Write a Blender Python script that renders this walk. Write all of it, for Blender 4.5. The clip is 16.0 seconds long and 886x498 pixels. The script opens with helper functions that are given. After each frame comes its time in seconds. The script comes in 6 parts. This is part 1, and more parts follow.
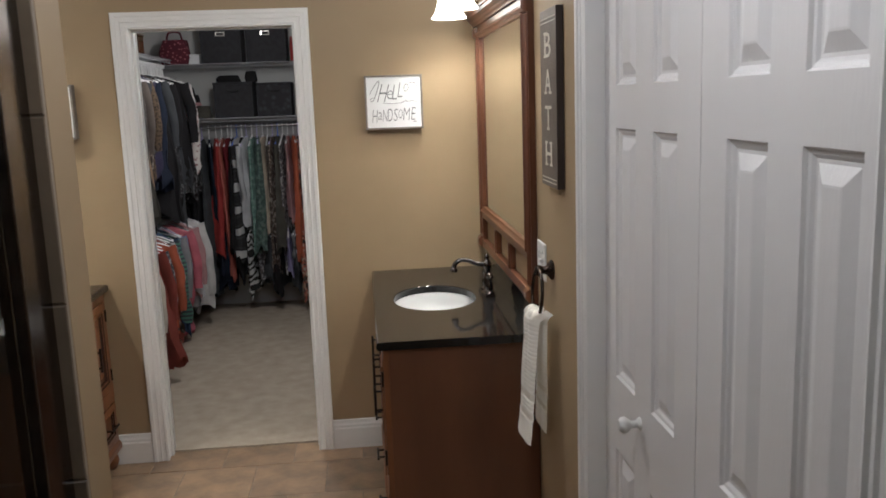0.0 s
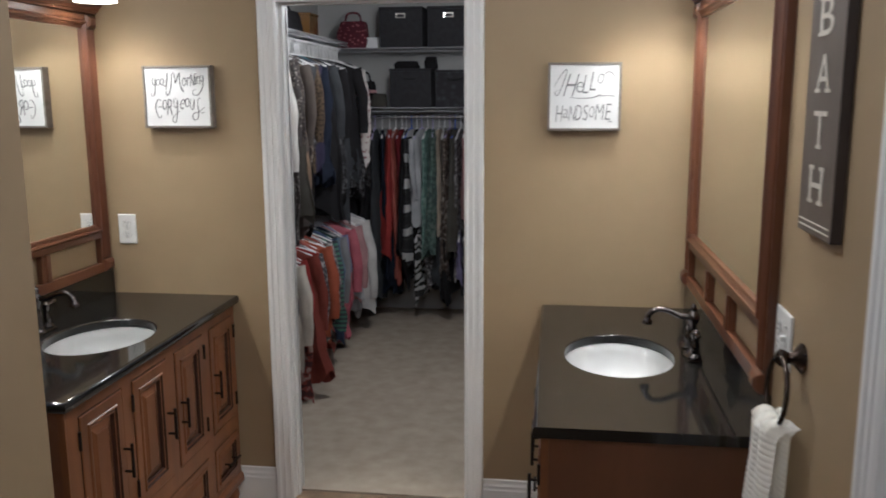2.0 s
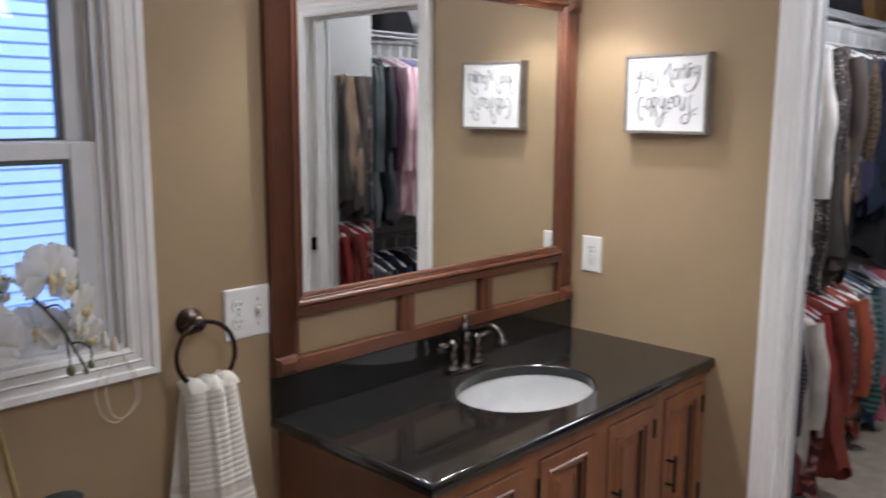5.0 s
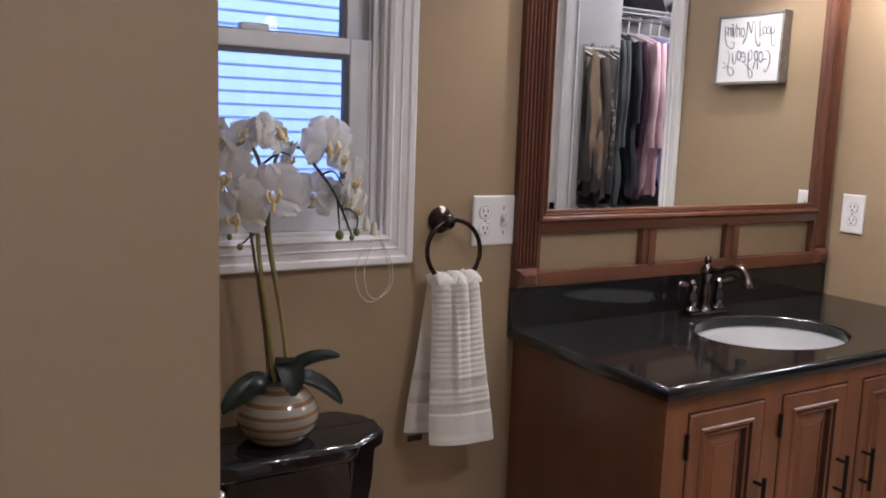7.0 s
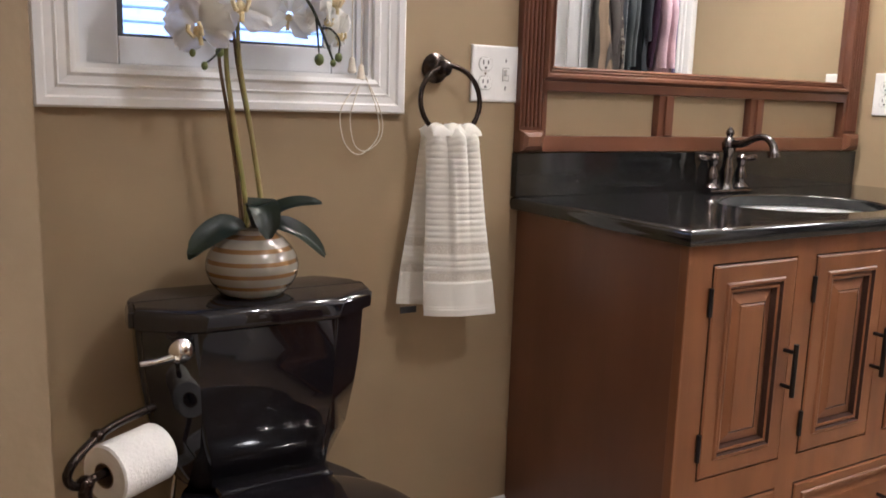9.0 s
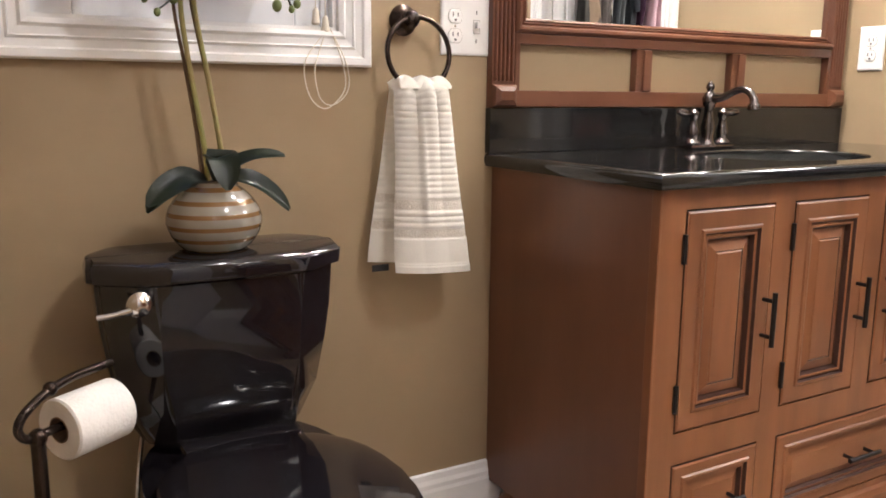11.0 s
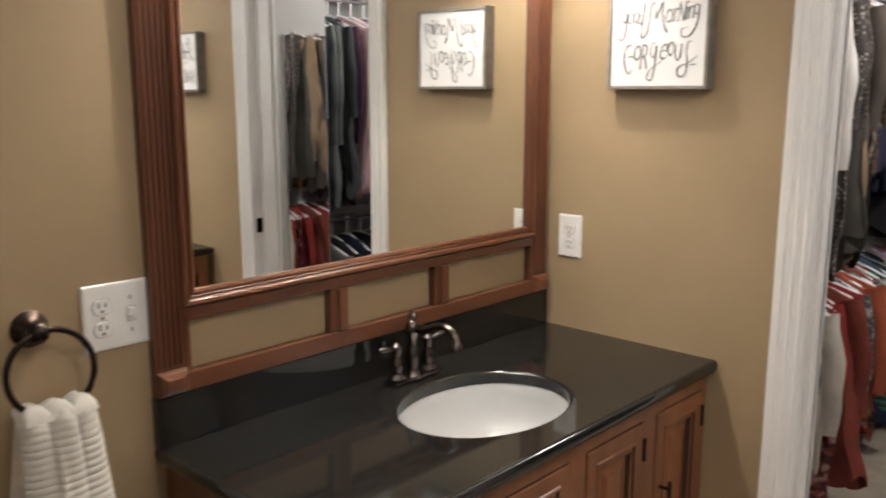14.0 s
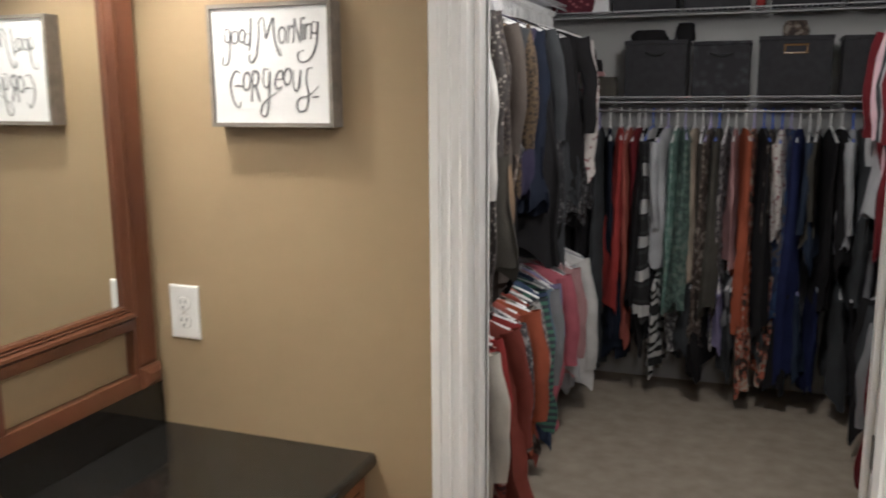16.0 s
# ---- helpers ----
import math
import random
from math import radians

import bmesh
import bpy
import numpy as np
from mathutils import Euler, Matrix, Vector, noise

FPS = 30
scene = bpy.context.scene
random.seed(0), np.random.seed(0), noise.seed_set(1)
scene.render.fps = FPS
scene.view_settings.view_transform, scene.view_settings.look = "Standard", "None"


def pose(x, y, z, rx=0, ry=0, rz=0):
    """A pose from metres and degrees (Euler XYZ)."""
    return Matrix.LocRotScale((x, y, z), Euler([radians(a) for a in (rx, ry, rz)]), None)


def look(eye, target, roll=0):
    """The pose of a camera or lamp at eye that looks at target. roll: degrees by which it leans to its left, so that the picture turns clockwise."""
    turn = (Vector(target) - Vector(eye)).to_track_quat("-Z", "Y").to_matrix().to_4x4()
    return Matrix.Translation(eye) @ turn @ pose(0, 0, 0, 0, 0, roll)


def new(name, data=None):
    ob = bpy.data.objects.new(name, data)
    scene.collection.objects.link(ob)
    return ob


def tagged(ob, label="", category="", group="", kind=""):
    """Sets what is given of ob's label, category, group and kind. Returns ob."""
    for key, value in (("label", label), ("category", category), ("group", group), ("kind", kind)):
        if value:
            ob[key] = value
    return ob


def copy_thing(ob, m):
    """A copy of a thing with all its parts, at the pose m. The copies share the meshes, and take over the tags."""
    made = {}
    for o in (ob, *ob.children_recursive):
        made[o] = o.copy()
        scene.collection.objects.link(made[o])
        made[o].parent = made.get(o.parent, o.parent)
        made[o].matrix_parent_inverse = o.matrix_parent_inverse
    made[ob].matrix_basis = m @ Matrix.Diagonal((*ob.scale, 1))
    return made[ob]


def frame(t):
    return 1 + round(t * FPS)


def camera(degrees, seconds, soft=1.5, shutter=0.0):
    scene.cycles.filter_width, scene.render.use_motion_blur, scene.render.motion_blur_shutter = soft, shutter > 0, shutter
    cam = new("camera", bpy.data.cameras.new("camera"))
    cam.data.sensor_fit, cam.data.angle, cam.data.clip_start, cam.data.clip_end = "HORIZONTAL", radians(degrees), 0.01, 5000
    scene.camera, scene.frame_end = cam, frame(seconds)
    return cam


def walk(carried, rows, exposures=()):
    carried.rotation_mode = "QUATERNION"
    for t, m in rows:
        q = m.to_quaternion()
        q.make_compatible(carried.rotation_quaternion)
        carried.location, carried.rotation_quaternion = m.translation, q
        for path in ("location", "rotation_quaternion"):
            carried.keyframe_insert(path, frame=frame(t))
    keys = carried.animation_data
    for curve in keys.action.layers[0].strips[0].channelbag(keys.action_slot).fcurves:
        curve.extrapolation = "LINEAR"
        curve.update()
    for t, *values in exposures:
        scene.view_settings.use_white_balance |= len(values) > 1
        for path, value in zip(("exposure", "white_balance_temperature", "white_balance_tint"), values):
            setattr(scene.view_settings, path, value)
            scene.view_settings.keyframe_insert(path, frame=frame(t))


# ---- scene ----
cam = camera(55.5, 16.0, soft=1.7, shutter=0.4)
PATH = [
    (0, (1.777, 0.019, 1.675), (1.952, 1.981, 1.328), -2.1),
    (0.5, (1.801, 0.181, 1.682), (1.957, 2.143, 1.33), -2.2),
    (1, (1.812, 0.371, 1.681), (1.909, 2.336, 1.326), -1.0),
    (1.5, (1.831, 0.591, 1.681), (1.749, 2.557, 1.326), -0.6),
    (2, (1.83, 0.793, 1.68), (1.567, 2.743, 1.323), -0.3),
    (2.5, (1.818, 1.006, 1.678), (1.427, 2.935, 1.324), -0.2),
    (3, (1.81, 1.196, 1.666), (1.266, 3.089, 1.318), -0.1),
    (3.5, (1.816, 1.379, 1.678), (1.05, 3.194, 1.33), 0.1),
    (4, (1.75, 1.508, 1.667), (0.806, 3.237, 1.323), 0.3),
    (4.5, (1.689, 1.593, 1.669), (0.56, 3.207, 1.326), 0.3),
    (5, (1.664, 1.615, 1.631), (0.305, 3.046, 1.305), 0.3),
    (5.2, (1.68, 1.624, 1.624), (0.233, 2.966, 1.298), 0.5),
    (7.3, (1.698, 1.533, 1.354), (-0.005, 2.535, 1.048), 2.2),
    (7.5, (1.686, 1.546, 1.336), (-0.016, 2.544, 1.009), 2.4),
    (8, (1.651, 1.591, 1.244), (-0.052, 2.585, 0.907), 2.3),
    (8.5, (1.62, 1.618, 1.166), (-0.078, 2.618, 0.823), 2.0),
    (9, (1.589, 1.641, 1.095), (-0.107, 2.643, 0.751), 1.7),
    (9.2, (1.585, 1.653, 1.075), (-0.113, 2.651, 0.727), 1.6),
    (11.3, (1.604, 1.737, 1.017), (-0.092, 2.732, 0.653), 0.5),
    (11.5, (1.602, 1.761, 1.065), (-0.094, 2.758, 0.705), 0.6),
    (12, (1.591, 1.813, 1.182), (-0.105, 2.808, 0.818), 0.7),
    (12.5, (1.592, 1.859, 1.279), (-0.104, 2.855, 0.918), 0.5),
    (13, (1.573, 1.904, 1.394), (-0.104, 2.931, 1.033), 0.4),
    (13.5, (1.509, 1.969, 1.496), (-0.028, 3.197, 1.134), 0.2),
    (14, (1.438, 2.019, 1.559), (0.101, 3.46, 1.189), 0.1),
    (14.5, (1.401, 2.123, 1.558), (0.226, 3.703, 1.205), -0.4),
    (15, (1.411, 2.256, 1.585), (0.343, 3.91, 1.233), -0.6),
    (15.5, (1.363, 2.368, 1.599), (0.453, 4.113, 1.243), -0.6),
    (16, (1.265, 2.492, 1.629), (0.583, 4.337, 1.263), -0.4),
]
EXPOSURES = [(0.0, 0.60, 5100, 10), (1.5, 0.55, 4900, 10), (3.5, 0.66, 4950, 10), (5.0, 0.82, 4850, 14), (7.5, 0.80, 5000, 21), (8.5, 1.32, 4980, 17),
             (9.2, 1.64, 5150, 16), (11.4, 2.02, 5250, 16), (12.5, 1.62, 4980, 15), (13.5, 1.02, 5250, 14), (14.5, 0.84, 5450, 11), (16.0, 0.80, 5200, 10)]
walk(cam, [(t, look(eye, target, roll)) for t, eye, target, roll in PATH], EXPOSURES)

# ---- world, daylight and lamps ----
ROOM_W, FAR_Y, SOUTH_Y, CEIL = 2.34, 4.0, -0.75, 2.44
BACK_Y = 7.27
world = bpy.data.worlds.new("world")
scene.world = world
world.use_nodes = True
sky = world.node_tree.nodes.new("ShaderNodeTexSky")
sky.sky_type, sky.sun_disc, sky.ozone_density = "NISHITA", False, 4.0
sky.sun_elevation, sky.sun_rotation = radians(32), radians(100)
world.node_tree.links.new(sky.outputs[0], world.node_tree.nodes["Background"].inputs[0])
world.node_tree.nodes["Background"].inputs[1].default_value = 0.15


def lamp(name, kind, energy, colour, m, size):
    data = bpy.data.lights.new(name, kind)
    data.energy, data.color = energy, colour
    if kind == "SUN":
        data.angle = size
    else:
        data.shadow_soft_size = size
    ob = new(name, data)
    ob.matrix_world = m
    return ob


lamp("sun", "SUN", 2.0, (1.0, 0.96, 0.92), look((0, 0, 0), (-0.83, 0.15, -0.54)), radians(10))
WARM = (1.0, 0.83, 0.60)
LAMP_Y = (3.0, 3.375, 3.75)
for wx, watts in ((0.168, 9.6), (ROOM_W - 0.168, 10.2)):
    for ly in LAMP_Y:
        lamp("vanity_bulb_light", "POINT", watts, WARM, pose(wx, ly, 2.098), 0.020)
lamp("ceiling_lamp_light", "POINT", 10.5, (1.0, 0.86, 0.68), pose(1.5, 2.72, 2.30), 0.06)
# added fill with no known source, brightens the linen doors
lamp("entry_lamp_light", "POINT", 8.0, (1.0, 0.88, 0.74), pose(1.78, 1.15, 2.30), 0.10)
# assumed closet light, its source unseen, added to brighten the clothes
lamp("closet_lamp_light", "POINT", 25.0, (1.0, 0.85, 0.66), pose(1.2, 5.05, 2.26), 0.12)

# ---- materials ----
def surf(name, col, col2=None, rough=0.5, scale=8.0, stretch=(1, 1, 1), bump=0.0, bscale=120.0, metal=0.0, detail=5.0, rvar=0.0, spec=0.5, coat=0.0, vary=0.0):
    """A painted, woven or solid surface: two colours mixed by large and fine noise, with relief."""
    m = bpy.data.materials.new(name)
    m.use_nodes = True
    n, l = m.node_tree.nodes, m.node_tree.links
    b = n["Principled BSDF"]
    b.inputs["Roughness"].default_value, b.inputs["Metallic"].default_value = rough, metal
    b.inputs["Specular IOR Level"].default_value, b.inputs["Coat Weight"].default_value = spec, coat
    tc, mp = n.new("ShaderNodeTexCoord"), n.new("ShaderNodeMapping")
    mp.inputs["Scale"].default_value = stretch
    l.new(tc.outputs["Object"], mp.inputs["Vector"])
    nz = n.new("ShaderNodeTexNoise")
    nz.inputs["Scale"].default_value, nz.inputs["Detail"].default_value = scale, detail
    l.new(mp.outputs["Vector"], nz.inputs["Vector"])
    ramp = n.new("ShaderNodeValToRGB")
    ramp.color_ramp.elements[0].position, ramp.color_ramp.elements[1].position = 0.3, 0.7
    ramp.color_ramp.elements[0].color = (*(col2 or [c * 0.88 for c in col]), 1)
    ramp.color_ramp.elements[1].color = (*col, 1)
    l.new(nz.outputs["Fac"], ramp.inputs["Fac"])
    colour = ramp.outputs["Color"]
    if vary:
        info, hsv, ma = n.new("ShaderNodeObjectInfo"), n.new("ShaderNodeHueSaturation"), n.new("ShaderNodeMapRange")
        ma.inputs["To Min"].default_value, ma.inputs["To Max"].default_value = 1 - vary, 1 + vary
        l.new(info.outputs["Random"], ma.inputs["Value"])
        l.new(ma.outputs["Result"], hsv.inputs["Value"])
        l.new(colour, hsv.inputs["Color"])
        colour = hsv.outputs["Color"]
    l.new(colour, b.inputs["Base Color"])
    if rvar:
        mr = n.new("ShaderNodeMapRange")
        mr.inputs["To Min"].default_value, mr.inputs["To Max"].default_value = rough - rvar, rough + rvar
        l.new(nz.outputs["Fac"], mr.inputs["Value"])
        l.new(mr.outputs["Result"], b.inputs["Roughness"])
    if bump:
        fine, bp = n.new("ShaderNodeTexNoise"), n.new("ShaderNodeBump")
        fine.inputs["Scale"].default_value, fine.inputs["Detail"].default_value = bscale, 3
        l.new(mp.outputs["Vector"], fine.inputs["Vector"])
        bp.inputs["Strength"].default_value, bp.inputs["Distance"].default_value = bump, 0.004
        l.new(fine.outputs["Fac"], bp.inputs["Height"])
        l.new(bp.outputs["Normal"], b.inputs["Normal"])
    return m


def patterned(name, kind, cols, scale=20.0, rough=0.85):
    """Cloth with a woven or printed pattern: stripes, spots, blotches or ribs."""
    m = surf(name, cols[0], rough=rough, scale=14, bump=0.35, bscale=220)
    n, l = m.node_tree.nodes, m.node_tree.links
    b = n["Principled BSDF"]
    tc = n.new("ShaderNodeTexCoord")
    ramp = n.new("ShaderNodeValToRGB")
    ramp.color_ramp.interpolation = "CONSTANT"
    el = ramp.color_ramp.elements
    while len(el) < len(cols):
        el.new(0.5)
    if kind in ("stripe", "chevron", "bars"):
        tex = n.new("ShaderNodeTexWave")
        tex.bands_direction = "Z"
        tex.inputs["Scale"].default_value = scale
        tex.inputs["Distortion"].default_value = {"stripe": 0.4, "chevron": 9.0, "bars": 2.5}[kind]
        tex.inputs["Detail Scale"].default_value = 1.6
        spots = [i / len(cols) for i in range(len(cols))]
    elif kind == "spots":
        tex = n.new("ShaderNodeTexVoronoi")
        tex.inputs["Scale"].default_value = scale
        spots = [0.0, 0.30, 0.52, 0.7][:len(cols)]
    else:
        tex = n.new("ShaderNodeTexNoise")
        tex.inputs["Scale"].default_value, tex.inputs["Detail"].default_value = scale, 3
        spots = [0.0, 0.47, 0.56, 0.64][:len(cols)]
    for e, p, c in zip(el, spots, cols):
        e.position, e.color = p, (*c, 1)
    l.new(tc.outputs["Object"], tex.inputs["Vector"])
    l.new(tex.outputs["Distance" if kind == "spots" else "Fac"], ramp.inputs["Fac"])
    l.new(ramp.outputs["Color"], b.inputs["Base Color"])
    return m


def glass(name, tint=(1, 1, 1), rough=0.0):
    m = bpy.data.materials.new(name)
    m.use_nodes = True
    b = m.node_tree.nodes["Principled BSDF"]
    b.inputs["Base Color"].default_value = (*tint, 1)
    b.inputs["Roughness"].default_value, b.inputs["Transmission Weight"].default_value, b.inputs["IOR"].default_value = rough, 1, 1.45
    return m


M = {}
M["wall"] = surf("tan_wall_paint", (0.332, 0.245, 0.141), (0.312, 0.229, 0.131), 0.55, 3, bump=0.05, bscale=300, spec=0.35)
M["white"] = surf("white_trim_paint", (0.80, 0.79, 0.77), (0.76, 0.75, 0.73), 0.32, 5, bump=0.05, bscale=90)
M["door_white"] = surf("white_door_paint", (0.79, 0.77, 0.755), (0.75, 0.73, 0.715), 0.38, 4, bump=0.10, bscale=160, stretch=(1, 1, 0.15))
M["ceiling"] = surf("ceiling_paint", (0.78, 0.77, 0.74), None, 0.9, 4, bump=0.3, bscale=150)
M["closet_wall"] = surf("closet_wall_paint", (0.45, 0.445, 0.43), (0.42, 0.415, 0.40), 0.7, 3, bump=0.15, bscale=200)
M["tile"] = surf("slate_look_floor_tile", (0.31, 0.205, 0.12), (0.125, 0.092, 0.062), 0.42, 7.5, bump=0.5, bscale=30, detail=8, rvar=0.1, vary=0.16)
M["grout"] = surf("floor_grout", (0.22, 0.18, 0.14), None, 0.9, 20, bump=0.4)
M["shower_tile"] = surf("brown_shower_tile", (0.19, 0.15, 0.10), (0.115, 0.09, 0.062), 0.35, 5, bump=0.25, bscale=25, detail=7, vary=0.08)
M["shower_grout"] = surf("shower_grout", (0.28, 0.23, 0.18), None, 0.9, 20)
M["carpet"] = surf("beige_carpet", (0.42, 0.36, 0.285), (0.33, 0.28, 0.22), 0.95, 11, bump=0.6, bscale=420, detail=8, spec=0.1)
M["wood"] = surf("stained_maple", (0.220, 0.089, 0.033), (0.140, 0.055, 0.021), 0.36, 5, stretch=(3, 3, 0.5), bump=0.06, bscale=60, detail=7, rvar=0.06)
M["wood_h"] = surf("stained_maple_across", (0.220, 0.089, 0.033), (0.140, 0.055, 0.021), 0.36, 5, stretch=(3, 0.5, 3), bump=0.06, bscale=60, detail=7, rvar=0.06)
M["wood_dark"] = surf("reddish_frame_wood", (0.135, 0.052, 0.024), (0.088, 0.033, 0.016), 0.30, 5, stretch=(3, 3, 0.5), bump=0.05, bscale=60, detail=7, rvar=0.05)
M["frame_h"] = surf("reddish_frame_wood_across", (0.135, 0.052, 0.024), (0.088, 0.033, 0.016), 0.30, 5, stretch=(3, 0.5, 3), bump=0.05, bscale=60, detail=7, rvar=0.05)
M["wood_side"] = surf("dark_cabinet_side", (0.165, 0.070, 0.033), (0.115, 0.048, 0.023), 0.38, 4, stretch=(2, 2, 0.4), bump=0.05, bscale=60, detail=7)
M["glaze"] = surf("dark_glaze", (0.045, 0.018, 0.01), None, 0.5, 20)
M["granite"] = surf("black_granite", (0.017, 0.0165, 0.015), (0.010, 0.0095, 0.009), 0.075, 180, bump=0.0, detail=8, rvar=0.02, coat=0.1)
M["china"] = surf("white_sink_china", (0.95, 0.95, 0.94), (0.94, 0.94, 0.93), 0.08, 4)
M["bronze"] = surf("dark_bronze", (0.035, 0.028, 0.025), (0.06, 0.04, 0.03), 0.25, 30, metal=0.85, rvar=0.08)
M["black_iron"] = surf("black_handle", (0.018, 0.015, 0.014), None, 0.4, 30, metal=0.5)
M["rod_steel"] = surf("dull_steel_rod", (0.34, 0.33, 0.32), (0.26, 0.25, 0.245), 0.38, 20, metal=0.9)
M["chrome"] = surf("brushed_chrome", (0.75, 0.72, 0.68), None, 0.16, 30, metal=1.0, rvar=0.04)
M["pewter"] = surf("dark_pewter", (0.17, 0.15, 0.145), (0.11, 0.098, 0.094), 0.2, 30, metal=1.0, rvar=0.06)
M["mirror"] = surf("mirror_silver", (0.90, 0.91, 0.90), (0.90, 0.91, 0.90), 0.005, 1, metal=1.0)
M["black_china"] = surf("black_toilet_china", (0.010, 0.009, 0.011), (0.007, 0.006, 0.008), 0.06, 4, coat=0.5)
M["plastic"] = surf("white_plastic", (0.80, 0.79, 0.76), None, 0.3, 10)
# plastic darkened to the tone of shade in the plates' joints
M["outlet_joint_shade"] = surf("shaded_plastic_joint", (0.36, 0.34, 0.31), None, 0.6, 10)
M["slot"] = surf("dark_slot", (0.02, 0.02, 0.02), None, 0.7, 10)
M["grey_wood"] = surf("grey_washed_wood", (0.23, 0.20, 0.17), (0.15, 0.13, 0.11), 0.6, 12, stretch=(1, 4, 4), bump=0.2)
M["sign_white"] = surf("white_sign_board", (0.80, 0.80, 0.80), None, 0.55, 6, bump=0.1)
M["ink"] = surf("grey_ink", (0.10, 0.10, 0.105), (0.24, 0.24, 0.25), 0.7, 60)
M["bath_sign"] = surf("brown_grey_sign", (0.115, 0.092, 0.075), (0.085, 0.068, 0.056), 0.5, 12, stretch=(4, 4, 0.6), bump=0.15)
M["bath_edge"] = surf("dark_sign_edge", (0.035, 0.024, 0.020), None, 0.5, 12)
M["bath_paint"] = surf("cream_lettering", (0.62, 0.58, 0.50), (0.48, 0.45, 0.39), 0.7, 60)
M["pane"] = glass("window_glass")
M["shower_glass"] = glass("shower_glass", (0.80, 0.84, 0.82))
M["vinyl"] = surf("white_window_vinyl", (0.78, 0.79, 0.80), None, 0.3, 8)
M["gasket"] = surf("grey_gasket", (0.10, 0.105, 0.11), None, 0.5, 10)
M["siding"] = surf("neighbour_siding", (0.45, 0.56, 0.84), (0.42, 0.525, 0.79), 0.6, 3, bump=0.1, bscale=40)
M["lawn"] = surf("lawn", (0.07, 0.10, 0.04), (0.04, 0.06, 0.025), 0.9, 2, bump=0.6)
M["towel"] = surf("white_terry", (0.97, 0.94, 0.87), (0.95, 0.92, 0.85), 0.95, 60, bump=0.08, bscale=420, spec=0.1)
M["towel"].node_tree.nodes["Principled BSDF"].inputs["Sheen Weight"].default_value = 0.5
M["towel_band"] = surf("woven_towel_band", (0.92, 0.88, 0.81), (0.76, 0.71, 0.62), 0.9, 260, bump=0.3, bscale=300)
M["paper"] = surf("toilet_paper", (0.84, 0.82, 0.78), None, 0.95, 20, bump=0.3, bscale=180)
M["card"] = surf("cardboard_core", (0.20, 0.13, 0.08), None, 0.9, 20)
M["leaf"] = surf("dark_orchid_leaf", (0.026, 0.040, 0.022), (0.015, 0.023, 0.014), 0.33, 12, bump=0.1)
M["stem_brown"] = surf("brown_orchid_stake", (0.17, 0.11, 0.05), (0.10, 0.06, 0.03), 0.7, 40)
M["stem"] = surf("orchid_stem", (0.25, 0.26, 0.07), (0.24, 0.17, 0.06), 0.6, 25)
M["petal"] = surf("orchid_petal", (0.95, 0.94, 0.90), (0.91, 0.89, 0.82), 0.55, 18, bump=0.10, bscale=80)
mix, lucent = M["petal"].node_tree.nodes.new("ShaderNodeMixShader"), M["petal"].node_tree.nodes.new("ShaderNodeBsdfTranslucent")
lucent.inputs["Color"].default_value = (0.9, 0.87, 0.8, 1)
mix.inputs["Fac"].default_value = 0.22
M["petal"].node_tree.links.new(M["petal"].node_tree.nodes["Principled BSDF"].outputs[0], mix.inputs[1])
M["petal"].node_tree.links.new(lucent.outputs[0], mix.inputs[2])
M["petal"].node_tree.links.new(mix.outputs[0], M["petal"].node_tree.nodes["Material Output"].inputs["Surface"])
M["lip"] = surf("orchid_lip", (0.78, 0.70, 0.46), (0.70, 0.55, 0.25), 0.6, 60)
M["stem_dark"] = surf("dark_orchid_twig", (0.035, 0.045, 0.02), (0.02, 0.02, 0.012), 0.6, 40)
M["bud"] = surf("orchid_bud", (0.16, 0.20, 0.06), None, 0.5, 30)
M["pot_cream"] = surf("cream_pot_glaze", (0.27, 0.245, 0.20), (0.23, 0.21, 0.17), 0.12, 10, coat=0.4)
M["pot_tan"] = surf("tan_pot_glaze", (0.19, 0.105, 0.035), (0.15, 0.08, 0.027), 0.14, 10, coat=0.4)
M["moss"] = surf("brown_moss", (0.10, 0.075, 0.04), None, 0.95, 60, bump=1.0)
M["cord"] = surf("cream_cord", (0.72, 0.66, 0.55), None, 0.8, 40)
shade = surf("frosted_glass_shade", (0.95, 0.92, 0.86), None, 0.4, 8)
shade.node_tree.nodes["Principled BSDF"].inputs["Emission Color"].default_value = (1.0, 0.86, 0.66, 1)
shade.node_tree.nodes["Principled BSDF"].inputs["Emission Strength"].default_value = 6.0
M["bowl_shade"] = shade
shade = surf("lit_bell_shade", (0.95, 0.92, 0.86), None, 0.4, 8)
shade.node_tree.nodes["Principled BSDF"].inputs["Emission Color"].default_value = (1.0, 0.84, 0.62, 1)
shade.node_tree.nodes["Principled BSDF"].inputs["Emission Strength"].default_value = 4.0
M["shade"] = shade
glow = surf("glowing_bulb", (1, 1, 1), None, 0.4, 8)
glow.node_tree.nodes["Principled BSDF"].inputs["Emission Color"].default_value = (1.0, 0.86, 0.66, 1)
glow.node_tree.nodes["Principled BSDF"].inputs["Emission Strength"].default_value = 10.0
M["bulb"] = glow
M["wire"] = surf("white_wire_coating", (0.46, 0.46, 0.47), None, 0.35, 10)
M["hanger"] = surf("white_hanger_plastic", (0.72, 0.71, 0.70), None, 0.3, 10)
M["hanger_lilac"] = surf("lilac_hanger_plastic", (0.42, 0.38, 0.62), None, 0.3, 10)
M["hanger_blue"] = surf("blue_hanger_plastic", (0.06, 0.13, 0.55), None, 0.3, 10)
M["bin"] = surf("charcoal_fabric_bin", (0.035, 0.034, 0.037), (0.024, 0.023, 0.026), 0.9, 30, bump=0.4, bscale=300)

# ---- building tools ----
ORG = {}


